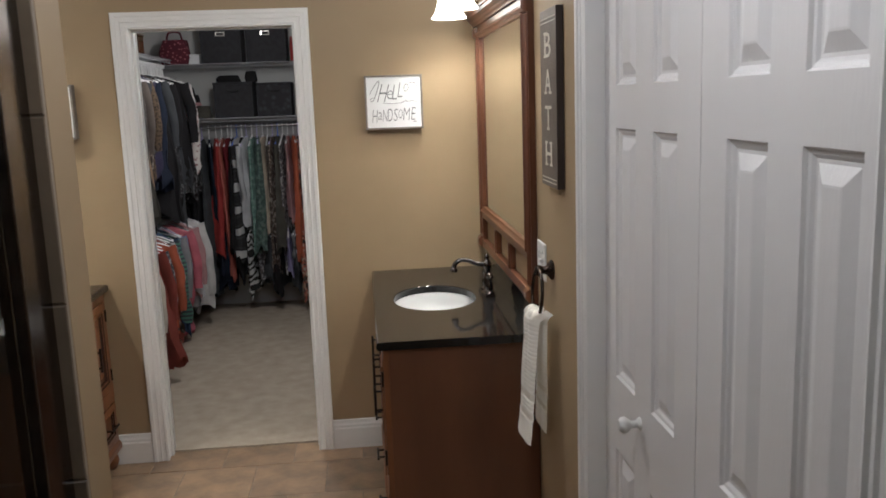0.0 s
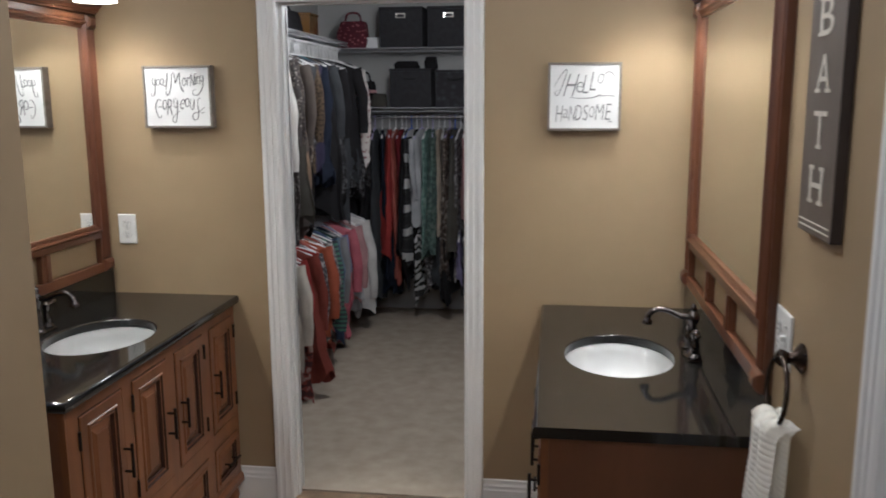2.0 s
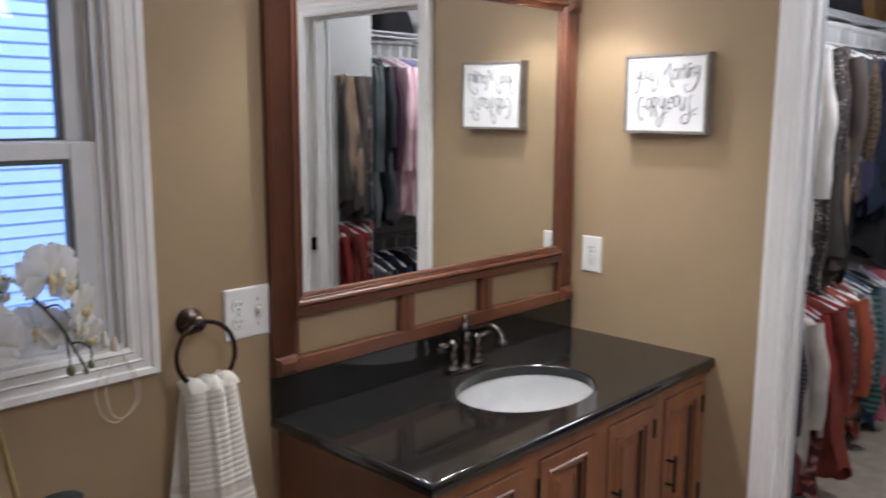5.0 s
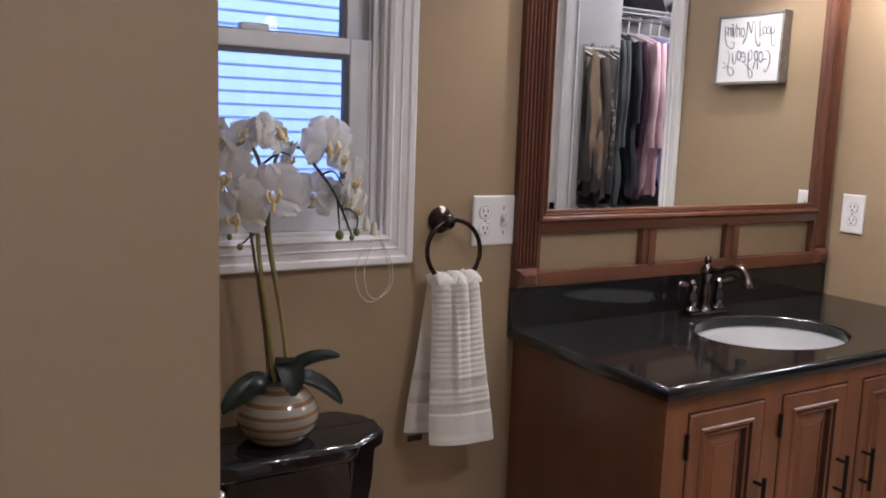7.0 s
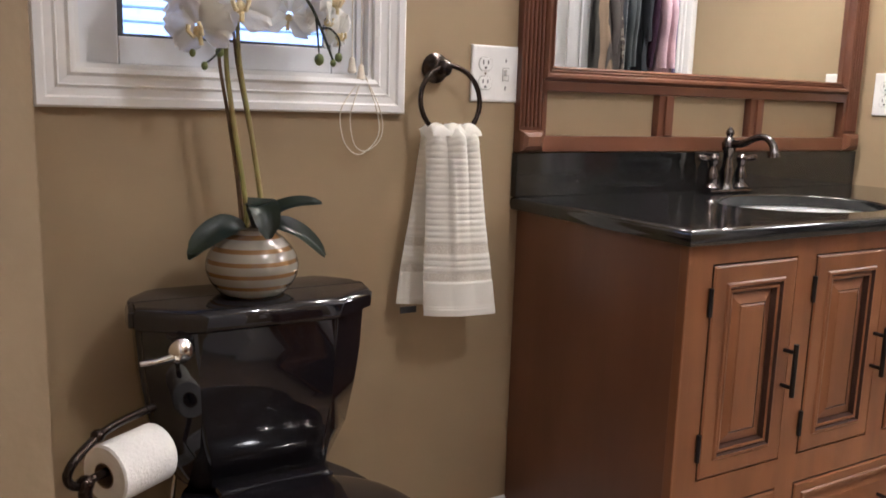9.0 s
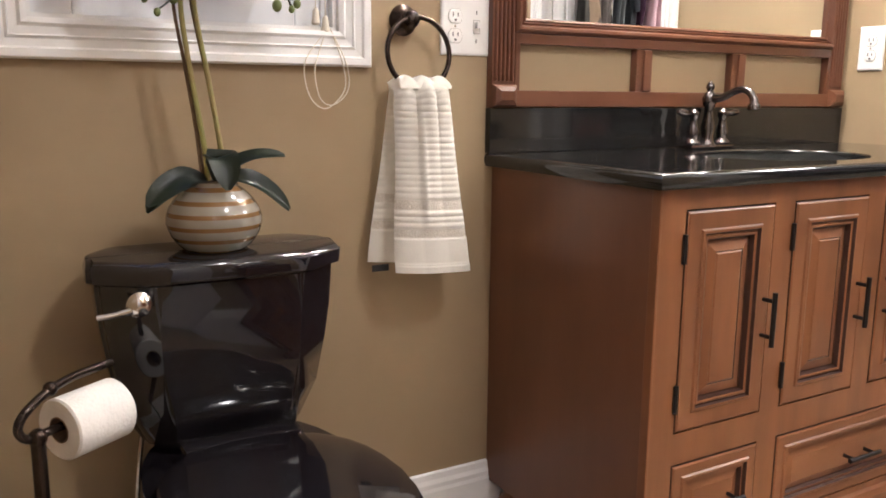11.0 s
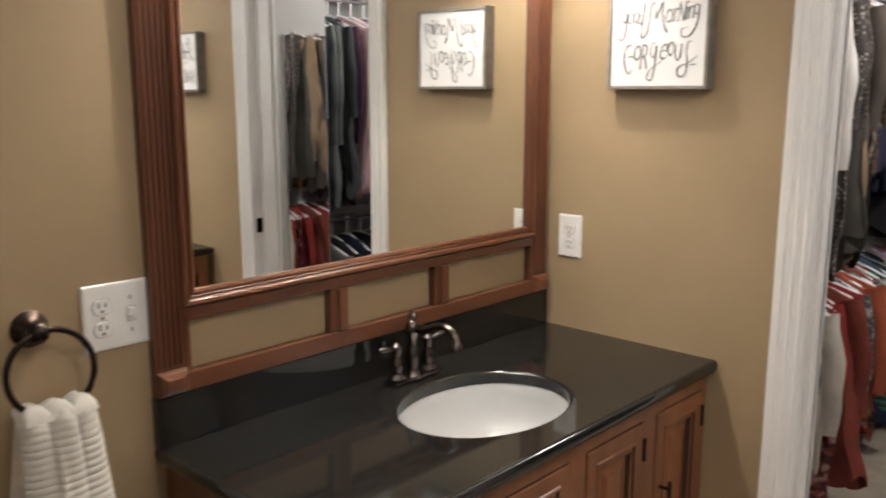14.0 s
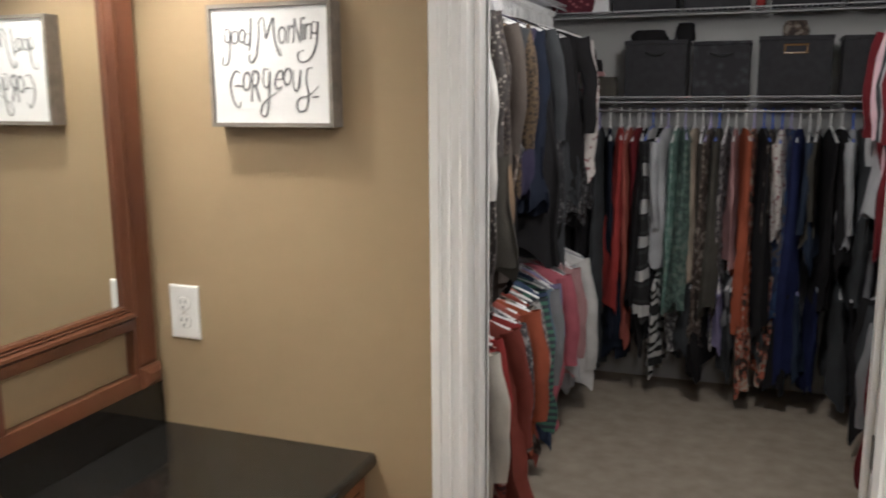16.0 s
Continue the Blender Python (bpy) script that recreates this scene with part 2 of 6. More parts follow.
def thing(name, base, label, category, group="", kind=""):
    """An Empty at a thing's base; its parts are given in the world's metres."""
    ob = new(name)
    ob.empty_display_size = 0.05
    ob.matrix_world = Matrix.Translation(base)
    ORG[ob] = Vector(base)
    return tagged(ob, label, category, group, kind)


def part(name, bm, material, parent=None, label="", smooth=False):
    """Links a bmesh as one mesh object under a thing or a part."""
    mesh = bpy.data.meshes.new(name)
    for m in material if isinstance(material, (list, tuple)) else [material]:
        mesh.materials.append(m)
    org = ORG.get(parent, Vector((0, 0, 0)))
    bmesh.ops.translate(bm, verts=bm.verts, vec=-org)
    bmesh.ops.recalc_face_normals(bm, faces=bm.faces)
    if smooth:
        for f in bm.faces:
            f.smooth = True
    bm.to_mesh(mesh)
    bm.free()
    if smooth:
        mesh.set_sharp_from_angle(angle=radians(42))
    ob = new(name, mesh)
    if parent:
        ob.parent = parent
        ORG[ob] = org
    return tagged(ob, label)


def box(bm, x0, x1, y0, y1, z0, z1, bevel=0.0, segs=2):
    made = bmesh.ops.create_cube(bm, size=1)["verts"]
    bmesh.ops.scale(bm, vec=(x1 - x0, y1 - y0, z1 - z0), verts=made)
    bmesh.ops.translate(bm, vec=((x0 + x1) / 2, (y0 + y1) / 2, (z0 + z1) / 2), verts=made)
    if bevel:
        edges = list({e for v in made for e in v.link_edges})
        bmesh.ops.bevel(bm, geom=edges, offset=bevel, segments=segs, affect="EDGES", profile=0.6)


def boxes(*rows, bevel=0.0):
    bm = bmesh.new()
    for r in rows:
        box(bm, *r, bevel=bevel)
    return bm


def loft(bm, loops, cap=True, closed=True, mats=None):
    """Skins a row of loops with the same number of points."""
    rows = [[bm.verts.new(p) for p in loop] for loop in loops]
    n = len(rows[0])
    for k, (a, b) in enumerate(zip(rows, rows[1:])):
        for i in range(n if closed else n - 1):
            j = (i + 1) % n
            f = bm.faces.new((a[i], a[j], b[j], b[i]))
            if mats:
                f.material_index = mats[k]
    if cap:
        bm.faces.new(rows[0])
        bm.faces.new(rows[-1])
    return rows


def lathe(bm, profile, c=(0, 0, 0), segs=24, axis="z", cap=True, mats=None):
    loops = []
    for r, h in profile:
        ring = []
        for i in range(segs):
            a = 2 * math.pi * i / segs
            u, v = r * math.cos(a), r * math.sin(a)
            p = {"z": (u, v, h), "x": (h, u, v), "y": (u, h, v)}[axis]
            ring.append(Vector(c) + Vector(p))
        loops.append(ring)
    loft(bm, loops, cap=cap, mats=mats)


def smooth_path(pts, steps=6):
    """A Catmull-Rom line through points."""
    p = [Vector(q) for q in pts]
    p = [p[0] * 2 - p[1]] + p + [p[-1] * 2 - p[-2]]
    out = []
    for i in range(1, len(p) - 2):
        a, b, c, d = p[i - 1:i + 3]
        for s in range(steps):
            t = s / steps
            out.append(0.5 * (2 * b + (c - a) * t + (2 * a - 5 * b + 4 * c - d) * t * t + (3 * b - a - 3 * c + d) * t ** 3))
    return out + [p[-2]]


def tube(bm, pts, r, segs=8, taper=None, closed=False):
    pts = [Vector(q) for q in pts]
    loops, n, up = [], len(pts), None
    for i, p in enumerate(pts):
        d = (pts[(i + 1) % n] - pts[i - 1]) if closed else (pts[min(i + 1, n - 1)] - pts[max(i - 1, 0)])
        d.normalize()
        if up is None:
            up = d.orthogonal().normalized()
        up = (up - d * up.dot(d)).normalized()
        side = d.cross(up)
        rad = r * (taper(i / (n - 1)) if taper else 1)
        loops.append([p + rad * (math.cos(a) * up + math.sin(a) * side) for a in (2 * math.pi * k / segs for k in range(segs))])
    if closed:
        loft(bm, loops + [loops[0]], cap=False)
        bmesh.ops.remove_doubles(bm, verts=bm.verts, dist=1e-5)
    else:
        loft(bm, loops)


def rings(bm, o, u, v, n, w, h, profile, mats=None, fill=True):
    """A panelled face: nested rectangles (inset, height) on a plane at o, spanned by u and v, with n out of it."""
    o, u, v, n = Vector(o), Vector(u), Vector(v), Vector(n)
    loops = []
    for ins, d in profile:
        loops.append([o + u * a + v * b + n * d for a, b in ((ins, ins), (w - ins, ins), (w - ins, h - ins), (ins, h - ins))])
    rows = loft(bm, loops, cap=False, mats=mats)
    if fill:
        f = bm.faces.new(rows[-1])
        if mats:
            f.material_index = mats[-1]


def trim(bm, o, u, v, n, rect, profile, closed=True):
    """A moulding mitred round a rectangle (u0, u1, v0, v1); profile: (outward, proud). Open at the foot unless closed."""
    o, u, v, n = Vector(o), Vector(u), Vector(v), Vector(n)
    u0, u1, v0, v1 = rect
    loops = []
    for out, d in profile:
        if closed:
            c = ((u0 - out, v0 - out), (u0 - out, v1 + out), (u1 + out, v1 + out), (u1 + out, v0 - out))
        else:
            c = ((u0 - out, v0), (u0 - out, v1 + out), (u1 + out, v1 + out), (u1 + out, v0))
        loops.append([o + u * a + v * b + n * d for a, b in c])
    loft(bm, loops, cap=False, closed=closed)


def structure(name, bm, material, label, category, smooth=False):
    return tagged(part(name, bm, material, smooth=smooth), label, category, kind="structure")


X, Y, Z = Vector((1, 0, 0)), Vector((0, 1, 0)), Vector((0, 0, 1))
CASING = [(-0.004, 0), (-0.004, 0.012), (0.006, 0.016), (0.012, 0.011), (0.026, 0.013), (0.029, 0.017), (0.034, 0.013), (0.048, 0.015), (0.052, 0.020), (0.066, 0.021), (0.070, 0.017), (0.070, 0)]
BASEBOARD = [(0, 0), (0.016, 0), (0.016, 0.10), (0.013, 0.108), (0.013, 0.118), (0.009, 0.128), (0.007, 0.142), (0, 0.145)]

# ---- the bathroom's shell ----
T = 0.12
DOOR_X0, DOOR_X1, DOOR_H = 0.757, 1.487, 2.04
WIN_Y0, WIN_Y1, WIN_Z0, WIN_Z1 = 1.835, 2.402, 1.132, 2.02
BI_Y0, BI_Y1, BI_H = 0.88, 2.092, 2.05

structure("wall_west", boxes((-T, 0, SOUTH_Y - T, WIN_Y0, 0, CEIL), (-T, 0, WIN_Y1, FAR_Y + T, 0, CEIL), (-T, 0, WIN_Y0, WIN_Y1, 0, WIN_Z0), (-T, 0, WIN_Y0, WIN_Y1, WIN_Z1, CEIL)),
          M["wall"], "tan painted wall with a window over the toilet", "wall")
structure("wall_north", boxes((0, DOOR_X0 - 0.02, FAR_Y, FAR_Y + 0.06, 0, CEIL), (DOOR_X1 + 0.02, ROOM_W, FAR_Y, FAR_Y + 0.06, 0, CEIL), (DOOR_X0 - 0.02, DOOR_X1 + 0.02, FAR_Y, FAR_Y + 0.06, DOOR_H + 0.02, CEIL)),
          M["wall"], "tan painted wall with the closet doorway", "wall")
structure("closet_wall_south", boxes((0, DOOR_X0 - 0.02, FAR_Y + 0.06, FAR_Y + T, 0, CEIL), (DOOR_X1 + 0.02, ROOM_W, FAR_Y + 0.06, FAR_Y + T, 0, CEIL), (DOOR_X0 - 0.02, DOOR_X1 + 0.02, FAR_Y + 0.06, FAR_Y + T, DOOR_H + 0.02, CEIL)),
          M["closet_wall"], "grey painted closet wall beside the doorway", "wall")
structure("wall_east", boxes((ROOM_W, ROOM_W + T, SOUTH_Y - T, BI_Y0, 0, CEIL), (ROOM_W, ROOM_W + T, BI_Y1, FAR_Y + T, 0, CEIL), (ROOM_W, ROOM_W + T, BI_Y0, BI_Y1, BI_H, CEIL)),
          M["wall"], "tan painted wall with white closet doors", "wall")
structure("wall_east_back", boxes((ROOM_W + 0.5, ROOM_W + 0.6, BI_Y0 - 0.1, BI_Y1 + 0.1, 0, CEIL)), M["closet_wall"], "plain wall behind the linen doors", "wall")
structure("wall_south", boxes((0, ROOM_W, SOUTH_Y - T, SOUTH_Y, 0, CEIL)), M["wall"], "plain tan painted wall", "wall")
structure("ceiling", boxes((-T, ROOM_W + 0.6, SOUTH_Y - T, BACK_Y + T, CEIL, CEIL + 0.1)), M["ceiling"], "white painted ceiling", "ceiling")
PART_X, PART_Y0, PART_Y1 = 1.236, 1.552, 1.670
partition = structure("wall_partition", boxes((0, PART_X, PART_Y0, PART_Y1, 0, CEIL)), M["wall"], "tan partition wall between shower and toilet", "wall")
floor = structure("floor", boxes((-T, ROOM_W + 0.6, SOUTH_Y - T, 4.09, -0.1, -0.004)), M["grout"], "brown slate-look tiled bathroom floor", "floor")
structure("closet_floor", boxes((0, ROOM_W, 4.09, BACK_Y, -0.1, 0.008)), M["carpet"], "beige cut-pile carpet in the closet", "carpet")
structure("closet_wall_west", boxes((-T, 0, FAR_Y + T, BACK_Y, 0, CEIL)), M["closet_wall"], "grey painted closet wall", "wall")
structure("closet_wall_east", boxes((ROOM_W, ROOM_W + T, FAR_Y + T, BACK_Y, 0, CEIL)), M["closet_wall"], "grey painted closet wall with a mirror", "wall")
structure("closet_wall_north", boxes((-T, ROOM_W + T, BACK_Y, BACK_Y + T, 0, CEIL)), M["closet_wall"], "grey painted closet wall behind the shelves", "wall")


def baseboard(x0, y0, x1, y1, nx, ny):
    bm = bmesh.new()
    loft(bm, [[(px + nx * d, py + ny * d, z) for d, z in BASEBOARD] for px, py in ((x0, y0), (x1, y1))])
    return structure("baseboard", bm, M["white"], "white moulded baseboard along the wall", "baseboard")


baseboard(0.0, FAR_Y, 0.687, FAR_Y, 0, -1)
baseboard(1.557, FAR_Y, ROOM_W, FAR_Y, 0, -1)
baseboard(0.0, PART_Y1, 0.0, FAR_Y, 1, 0)
baseboard(0.0, PART_Y1, PART_X, PART_Y1, 0, 1)
baseboard(ROOM_W, BI_Y1 + 0.07, ROOM_W, FAR_Y, -1, 0)
baseboard(ROOM_W, SOUTH_Y, ROOM_W, BI_Y0 - 0.07, -1, 0)

# closet doorway: jamb lining and casings
door_1 = thing("door_1", (1.12, FAR_Y, 0), "white cased doorway standing open to the closet", "doorway", kind="structure")
bm = boxes((DOOR_X0 - 0.02, DOOR_X0, FAR_Y, FAR_Y + T, 0, DOOR_H + 0.02), (DOOR_X1, DOOR_X1 + 0.02, FAR_Y, FAR_Y + T, 0, DOOR_H + 0.02), (DOOR_X0, DOOR_X1, FAR_Y, FAR_Y + T, DOOR_H, DOOR_H + 0.02))
part("jamb", bm, M["white"], door_1)
bm = boxes((DOOR_X0, DOOR_X0 + 0.011, FAR_Y + 0.045, FAR_Y + 0.075, 0, DOOR_H), (DOOR_X1 - 0.011, DOOR_X1, FAR_Y + 0.045, FAR_Y + 0.075, 0, DOOR_H), (DOOR_X0 + 0.011, DOOR_X1 - 0.011, FAR_Y + 0.045, FAR_Y + 0.075, DOOR_H - 0.011, DOOR_H), bevel=0.002)
part("door_stop", bm, M["white"], door_1)
bm = bmesh.new()
trim(bm, (0, FAR_Y, 0), X, Z, -Y, (DOOR_X0, DOOR_X1, 0, DOOR_H), CASING, closed=False)
part("casing", bm, M["white"], door_1)
bm = bmesh.new()
trim(bm, (0, FAR_Y + T, 0), X, Z, Y, (DOOR_X0, DOOR_X1, 0, DOOR_H), CASING, closed=False)
part("casing", bm, M["white"], door_1)
part("strike_plate", boxes((DOOR_X1 - 0.003, DOOR_X1 + 0.002, FAR_Y + 0.012, FAR_Y + 0.04, 0.98, 1.04), bevel=0.001), M["bronze"], door_1, "dark bronze strike plate")

# linen closet double doors
PLANE = ROOM_W + 0.038
casing = thing("door_2", (ROOM_W, 1.5, 0), "white cased opening of the linen closet", "doorway", kind="structure")
bm = bmesh.new()
trim(bm, (ROOM_W, 0, 0), Y, Z, -X, (BI_Y0, BI_Y1, 0, BI_H), CASING, closed=False)
part("casing", bm, M["white"], casing)
part("jamb", boxes((ROOM_W, ROOM_W + T, BI_Y1 - 0.004, BI_Y1, 0, BI_H), (ROOM_W, ROOM_W + T, BI_Y0, BI_Y0 + 0.004, 0, BI_H), (ROOM_W, ROOM_W + T, BI_Y0 + 0.004, BI_Y1 - 0.004, BI_H - 0.004, BI_H)), M["white"], casing)


def panel_door(name, y0, y1, cols, knob_y, label):
    d = thing(name, (PLANE, (y0 + y1) / 2, 0.012), label, "door", "linen closet doors")
    z_rows = ((0.24, 0.788), (0.978, 1.596), (1.696, 1.925))
    bm = bmesh.new()
    th = 0.034
    box(bm, PLANE + 0.012, PLANE + th, y0, y1, 0.012, BI_H - 0.01)
    for a, b in ((y0, cols[0][0]), (cols[0][1], cols[1][0]), (cols[1][1], y1)):
        box(bm, PLANE, PLANE + 0.012, a, b, 0.012, BI_H - 0.01)
    edges = [0.012] + [z for r in z_rows for z in r] + [BI_H - 0.01]
    for a, b in cols:
        for z0, z1 in zip(edges[0::2], edges[1::2]):
            box(bm, PLANE, PLANE + 0.012, a, b, z0, z1)
    part("slab", bm, M["door_white"], d)
    prof = [(0, 0), (0.004, -0.006), (0.010, -0.0075), (0.016, -0.0115), (0.022, -0.0115), (0.048, -0.002), (0.052, -0.0015)]
    for a, b in cols:
        for z0, z1 in z_rows:
            bm = bmesh.new()
            rings(bm, (PLANE, a, z0), Y, Z, -X, b - a, z1 - z0, prof)
            part("panel", bm, M["door_white"], d)
    if knob_y:
        bm = bmesh.new()
        lathe(bm, [(0.0, -0.052), (0.012, -0.051), (0.018, -0.044), (0.019, -0.036), (0.014, -0.028), (0.0085, -0.022), (0.0085, -0.008), (0.014, -0.004), (0.015, 0.0)], (PLANE, knob_y, 0.925), 20, "x", cap=False)
        part("knob", bm, M["plastic"], d, "round cream-white knob", smooth=True)
    return d


panel_door("linen_door", 1.489, 2.088, ((1.601, 1.740), (1.851, 1.999)), 1.812, "white raised-panel linen door, closed, with a knob")
panel_door("linen_door", 0.885, 1.486, ((0.986, 1.131), (1.233, 1.378)), None, "white raised-panel linen door, closed, without knob")

# window over the toilet
window_1 = thing("window_1", (0, 2.118, WIN_Z0), "white double-hung window with moulded casing", "window", kind="structure")
bm = bmesh.new()
WCASE = [(a * 0.92, b) for a, b in CASING]
trim(bm, (0, 0, 0), Y, Z, X, (WIN_Y0, WIN_Y1, WIN_Z0, WIN_Z1), WCASE)
part("casing", bm, M["white"], window_1)
part("jamb_lining", boxes((-T, 0, WIN_Y0, WIN_Y0 + 0.012, WIN_Z0, WIN_Z1), (-T, 0, WIN_Y1 - 0.012, WIN_Y1, WIN_Z0, WIN_Z1), (-T, 0, WIN_Y0 + 0.012, WIN_Y1 - 0.012, WIN_Z1 - 0.012, WIN_Z1), (-T, 0, WIN_Y0 + 0.012, WIN_Y1 - 0.012, WIN_Z0, WIN_Z0 + 0.012)), M["white"], window_1)
MEET = 1.565
a, b = WIN_Y0 + 0.012, WIN_Y1 - 0.012


def sash(name, x0, x1, z0, z1, side, foot, head):
    s = part(name, boxes((x0, x1, a, a + side, z0, z1), (x0, x1, b - side, b, z0, z1), (x0, x1, a + side, b - side, z0, z0 + foot), (x0, x1, a + side, b - side, z1 - head, z1), bevel=0.003), M["vinyl"], window_1)
    g = 0.010
    y0, y1, w0, w1, xm = a + side, b - side, z0 + foot, z1 - head, (x0 + x1) / 2
    part("gasket", boxes((xm - 0.010, xm + 0.011, y0, y0 + g, w0, w1), (xm - 0.010, xm + 0.011, y1 - g, y1, w0, w1), (xm - 0.010, xm + 0.011, y0 + g, y1 - g, w0, w0 + g * 0.5), (xm - 0.010, xm + 0.011, y0 + g, y1 - g, w1 - g, w1)), M["gasket"], s, "dark grey glazing gasket")
    p = part("pane", boxes((xm - 0.002, xm + 0.002, y0 + g, y1 - g, w0 + g * 0.5, w1 - g)), M["pane"], s, "clear window pane")
    p.visible_shadow = False
    return s


sash("lower_sash", -0.060, -0.030, WIN_Z0 + 0.012, MEET, 0.068, 0.05, 0.034)
sash("upper_sash", -0.096, -0.066, MEET - 0.032, WIN_Z1 - 0.012, 0.060, 0.034, 0.045)
part("sash_lock", boxes((-0.062, -0.034, 2.08, 2.14, MEET + 0.001, MEET + 0.016), bevel=0.004), M["vinyl"], window_1)
part("track", boxes((-0.112, -0.096, b - 0.03, b, WIN_Z0 + 0.012, WIN_Z1 - 0.012), (-0.112, -0.096, a, a + 0.03, WIN_Z0 + 0.012, WIN_Z1 - 0.012), (-0.030, -0.022, b - 0.016, b, WIN_Z0 + 0.012, WIN_Z1 - 0.012), (-0.030, -0.022, a, a + 0.016, WIN_Z0 + 0.012, WIN_Z1 - 0.012)), M["vinyl"], window_1)

# the house next door, seen through the window
SX = -4.8
house = thing("neighbour_house", (SX, 3.5, -0.4), "neighbouring house wall in pale blue lap siding", "house")
row = 0.1
bm = bmesh.new()
for i in range(52):
    z = -0.4 + i * row
    loft(bm, [[(SX + 0.014, yy, z), (SX + 0.012, yy, z + 0.006), (SX, yy, z + row), (SX - 0.03, yy, z + row), (SX - 0.03, yy, z)] for yy in (-3.0, 10.0)])
part("siding", bm, M["siding"], house)
# darker strips under each lap: the lap's shade drawn in colour
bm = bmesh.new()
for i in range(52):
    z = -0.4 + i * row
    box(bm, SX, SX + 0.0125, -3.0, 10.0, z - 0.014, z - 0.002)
part("siding_shadow_gap", bm, surf("siding_shade", (0.24, 0.34, 0.50), None, 0.9, 5), house)
structure("ground", boxes((-60, -T - 0.01, -60, 60, -0.6, -0.4)), M["lawn"], "grass ground outside the window", "ground")

# shower: glass panel with a metal jamb
shower = thing("shower_screen", (1.2, 0.4, 0), "clear shower glass in a dull metal frame", "shower screen")
pn = part("pane", boxes((1.196, 1.202, SOUTH_Y + 0.03, 1.40, 0.16, 1.95)), M["shower_glass"], shower, "clear shower glass")
pn.visible_shadow = False
part("jamb", boxes((1.176, 1.222, 1.402, 1.425, 0.1, 1.97), (1.185, 1.213, 1.425, 1.537, 0.1, 1.97), bevel=0.003), M["pewter"], shower, "brushed dark metal jamb")
for z0, z1 in ((1.95, 1.985), (0.10, 0.16)):
    part("rail", boxes((1.18, 1.218, SOUTH_Y + 0.005, 1.402, z0, z1), bevel=0.003), M["pewter"], shower)
structure("shower_curb", boxes((1.13, 1.238, SOUTH_Y, 1.536, -0.004, 0.1), bevel=0.004), M["shower_tile"], "brown tiled shower curb", "curb")
structure("shower_wall_west", boxes((0, 0.012, SOUTH_Y, 1.536, 0, CEIL)), M["shower_tile"], "brown tiled shower wall", "wall")
structure("shower_wall_south", boxes((0.012, 1.2, SOUTH_Y, SOUTH_Y + 0.012, 0, CEIL)), M["shower_tile"], "brown tiled shower wall", "wall")

# ---- vanities ----
VY = 3.3775


def vanity_front(bm, y0, y1, z0, z1, x):
    """An inset raised-panel door or drawer front with glazed grooves, facing +x."""
    m = 0.034
    prof = [(0, -0.004), (0.0, 0.003), (0.004, 0.0055), (m, 0.0055), (m + 0.003, 0.009), (m + 0.008, 0.0095), (m + 0.010, 0.003), (m + 0.0125, 0.003), (m + 0.015, 0.0058), (m + 0.020, 0.0045), (m + 0.022, -0.006), (m + 0.026, -0.006), (m + 0.046, 0.001), (m + 0.048, -0.0005), (m + 0.051, 0.0015)]
    if y1 - y0 > 2 * (m + 0.056) and z1 - z0 > 2 * (m + 0.056):
        mats = [1, 0, 0, 0, 0, 1, 1, 0, 0, 1, 1, 0, 1, 0, 0]
    else:
        m = 0.022
        prof = [(0, -0.004), (0.0, 0.003), (0.004, 0.0055), (m, 0.0055), (m + 0.003, 0.009), (m + 0.008, 0.0095), (m + 0.010, 0.003), (m + 0.0125, 0.003), (m + 0.018, 0.0045), (m + 0.020, -0.004), (m + 0.023, -0.004), (m + 0.038, 0.001)]
        mats = [1, 0, 0, 0, 0, 1, 1, 0, 1, 1, 0, 0]
    rings(bm, (x, y0, z0), Y, Z, X, y1 - y0, z1 - z0, prof, mats)


def bar_handle(parent, x, y, z, upright=True):
    bm = bmesh.new()
    d, L = (Z if upright else Y), 0.054
    c = Vector((x, y, z))
    tube(bm, [c + X * 0.030 - d * L, c + X * 0.030 - d * L * 0.5, c + X * 0.030 + d * L * 0.5, c + X * 0.030 + d * L], 0.0052, 10)
    for s in (-0.036, 0.036):
        tube(bm, [c + d * s + X * 0.003, c + d * s + X * 0.016, c + d * s + X * 0.030], 0.0042, 8)
    part("handle", bm, M["black_iron"], parent, "black bar handle", smooth=True)


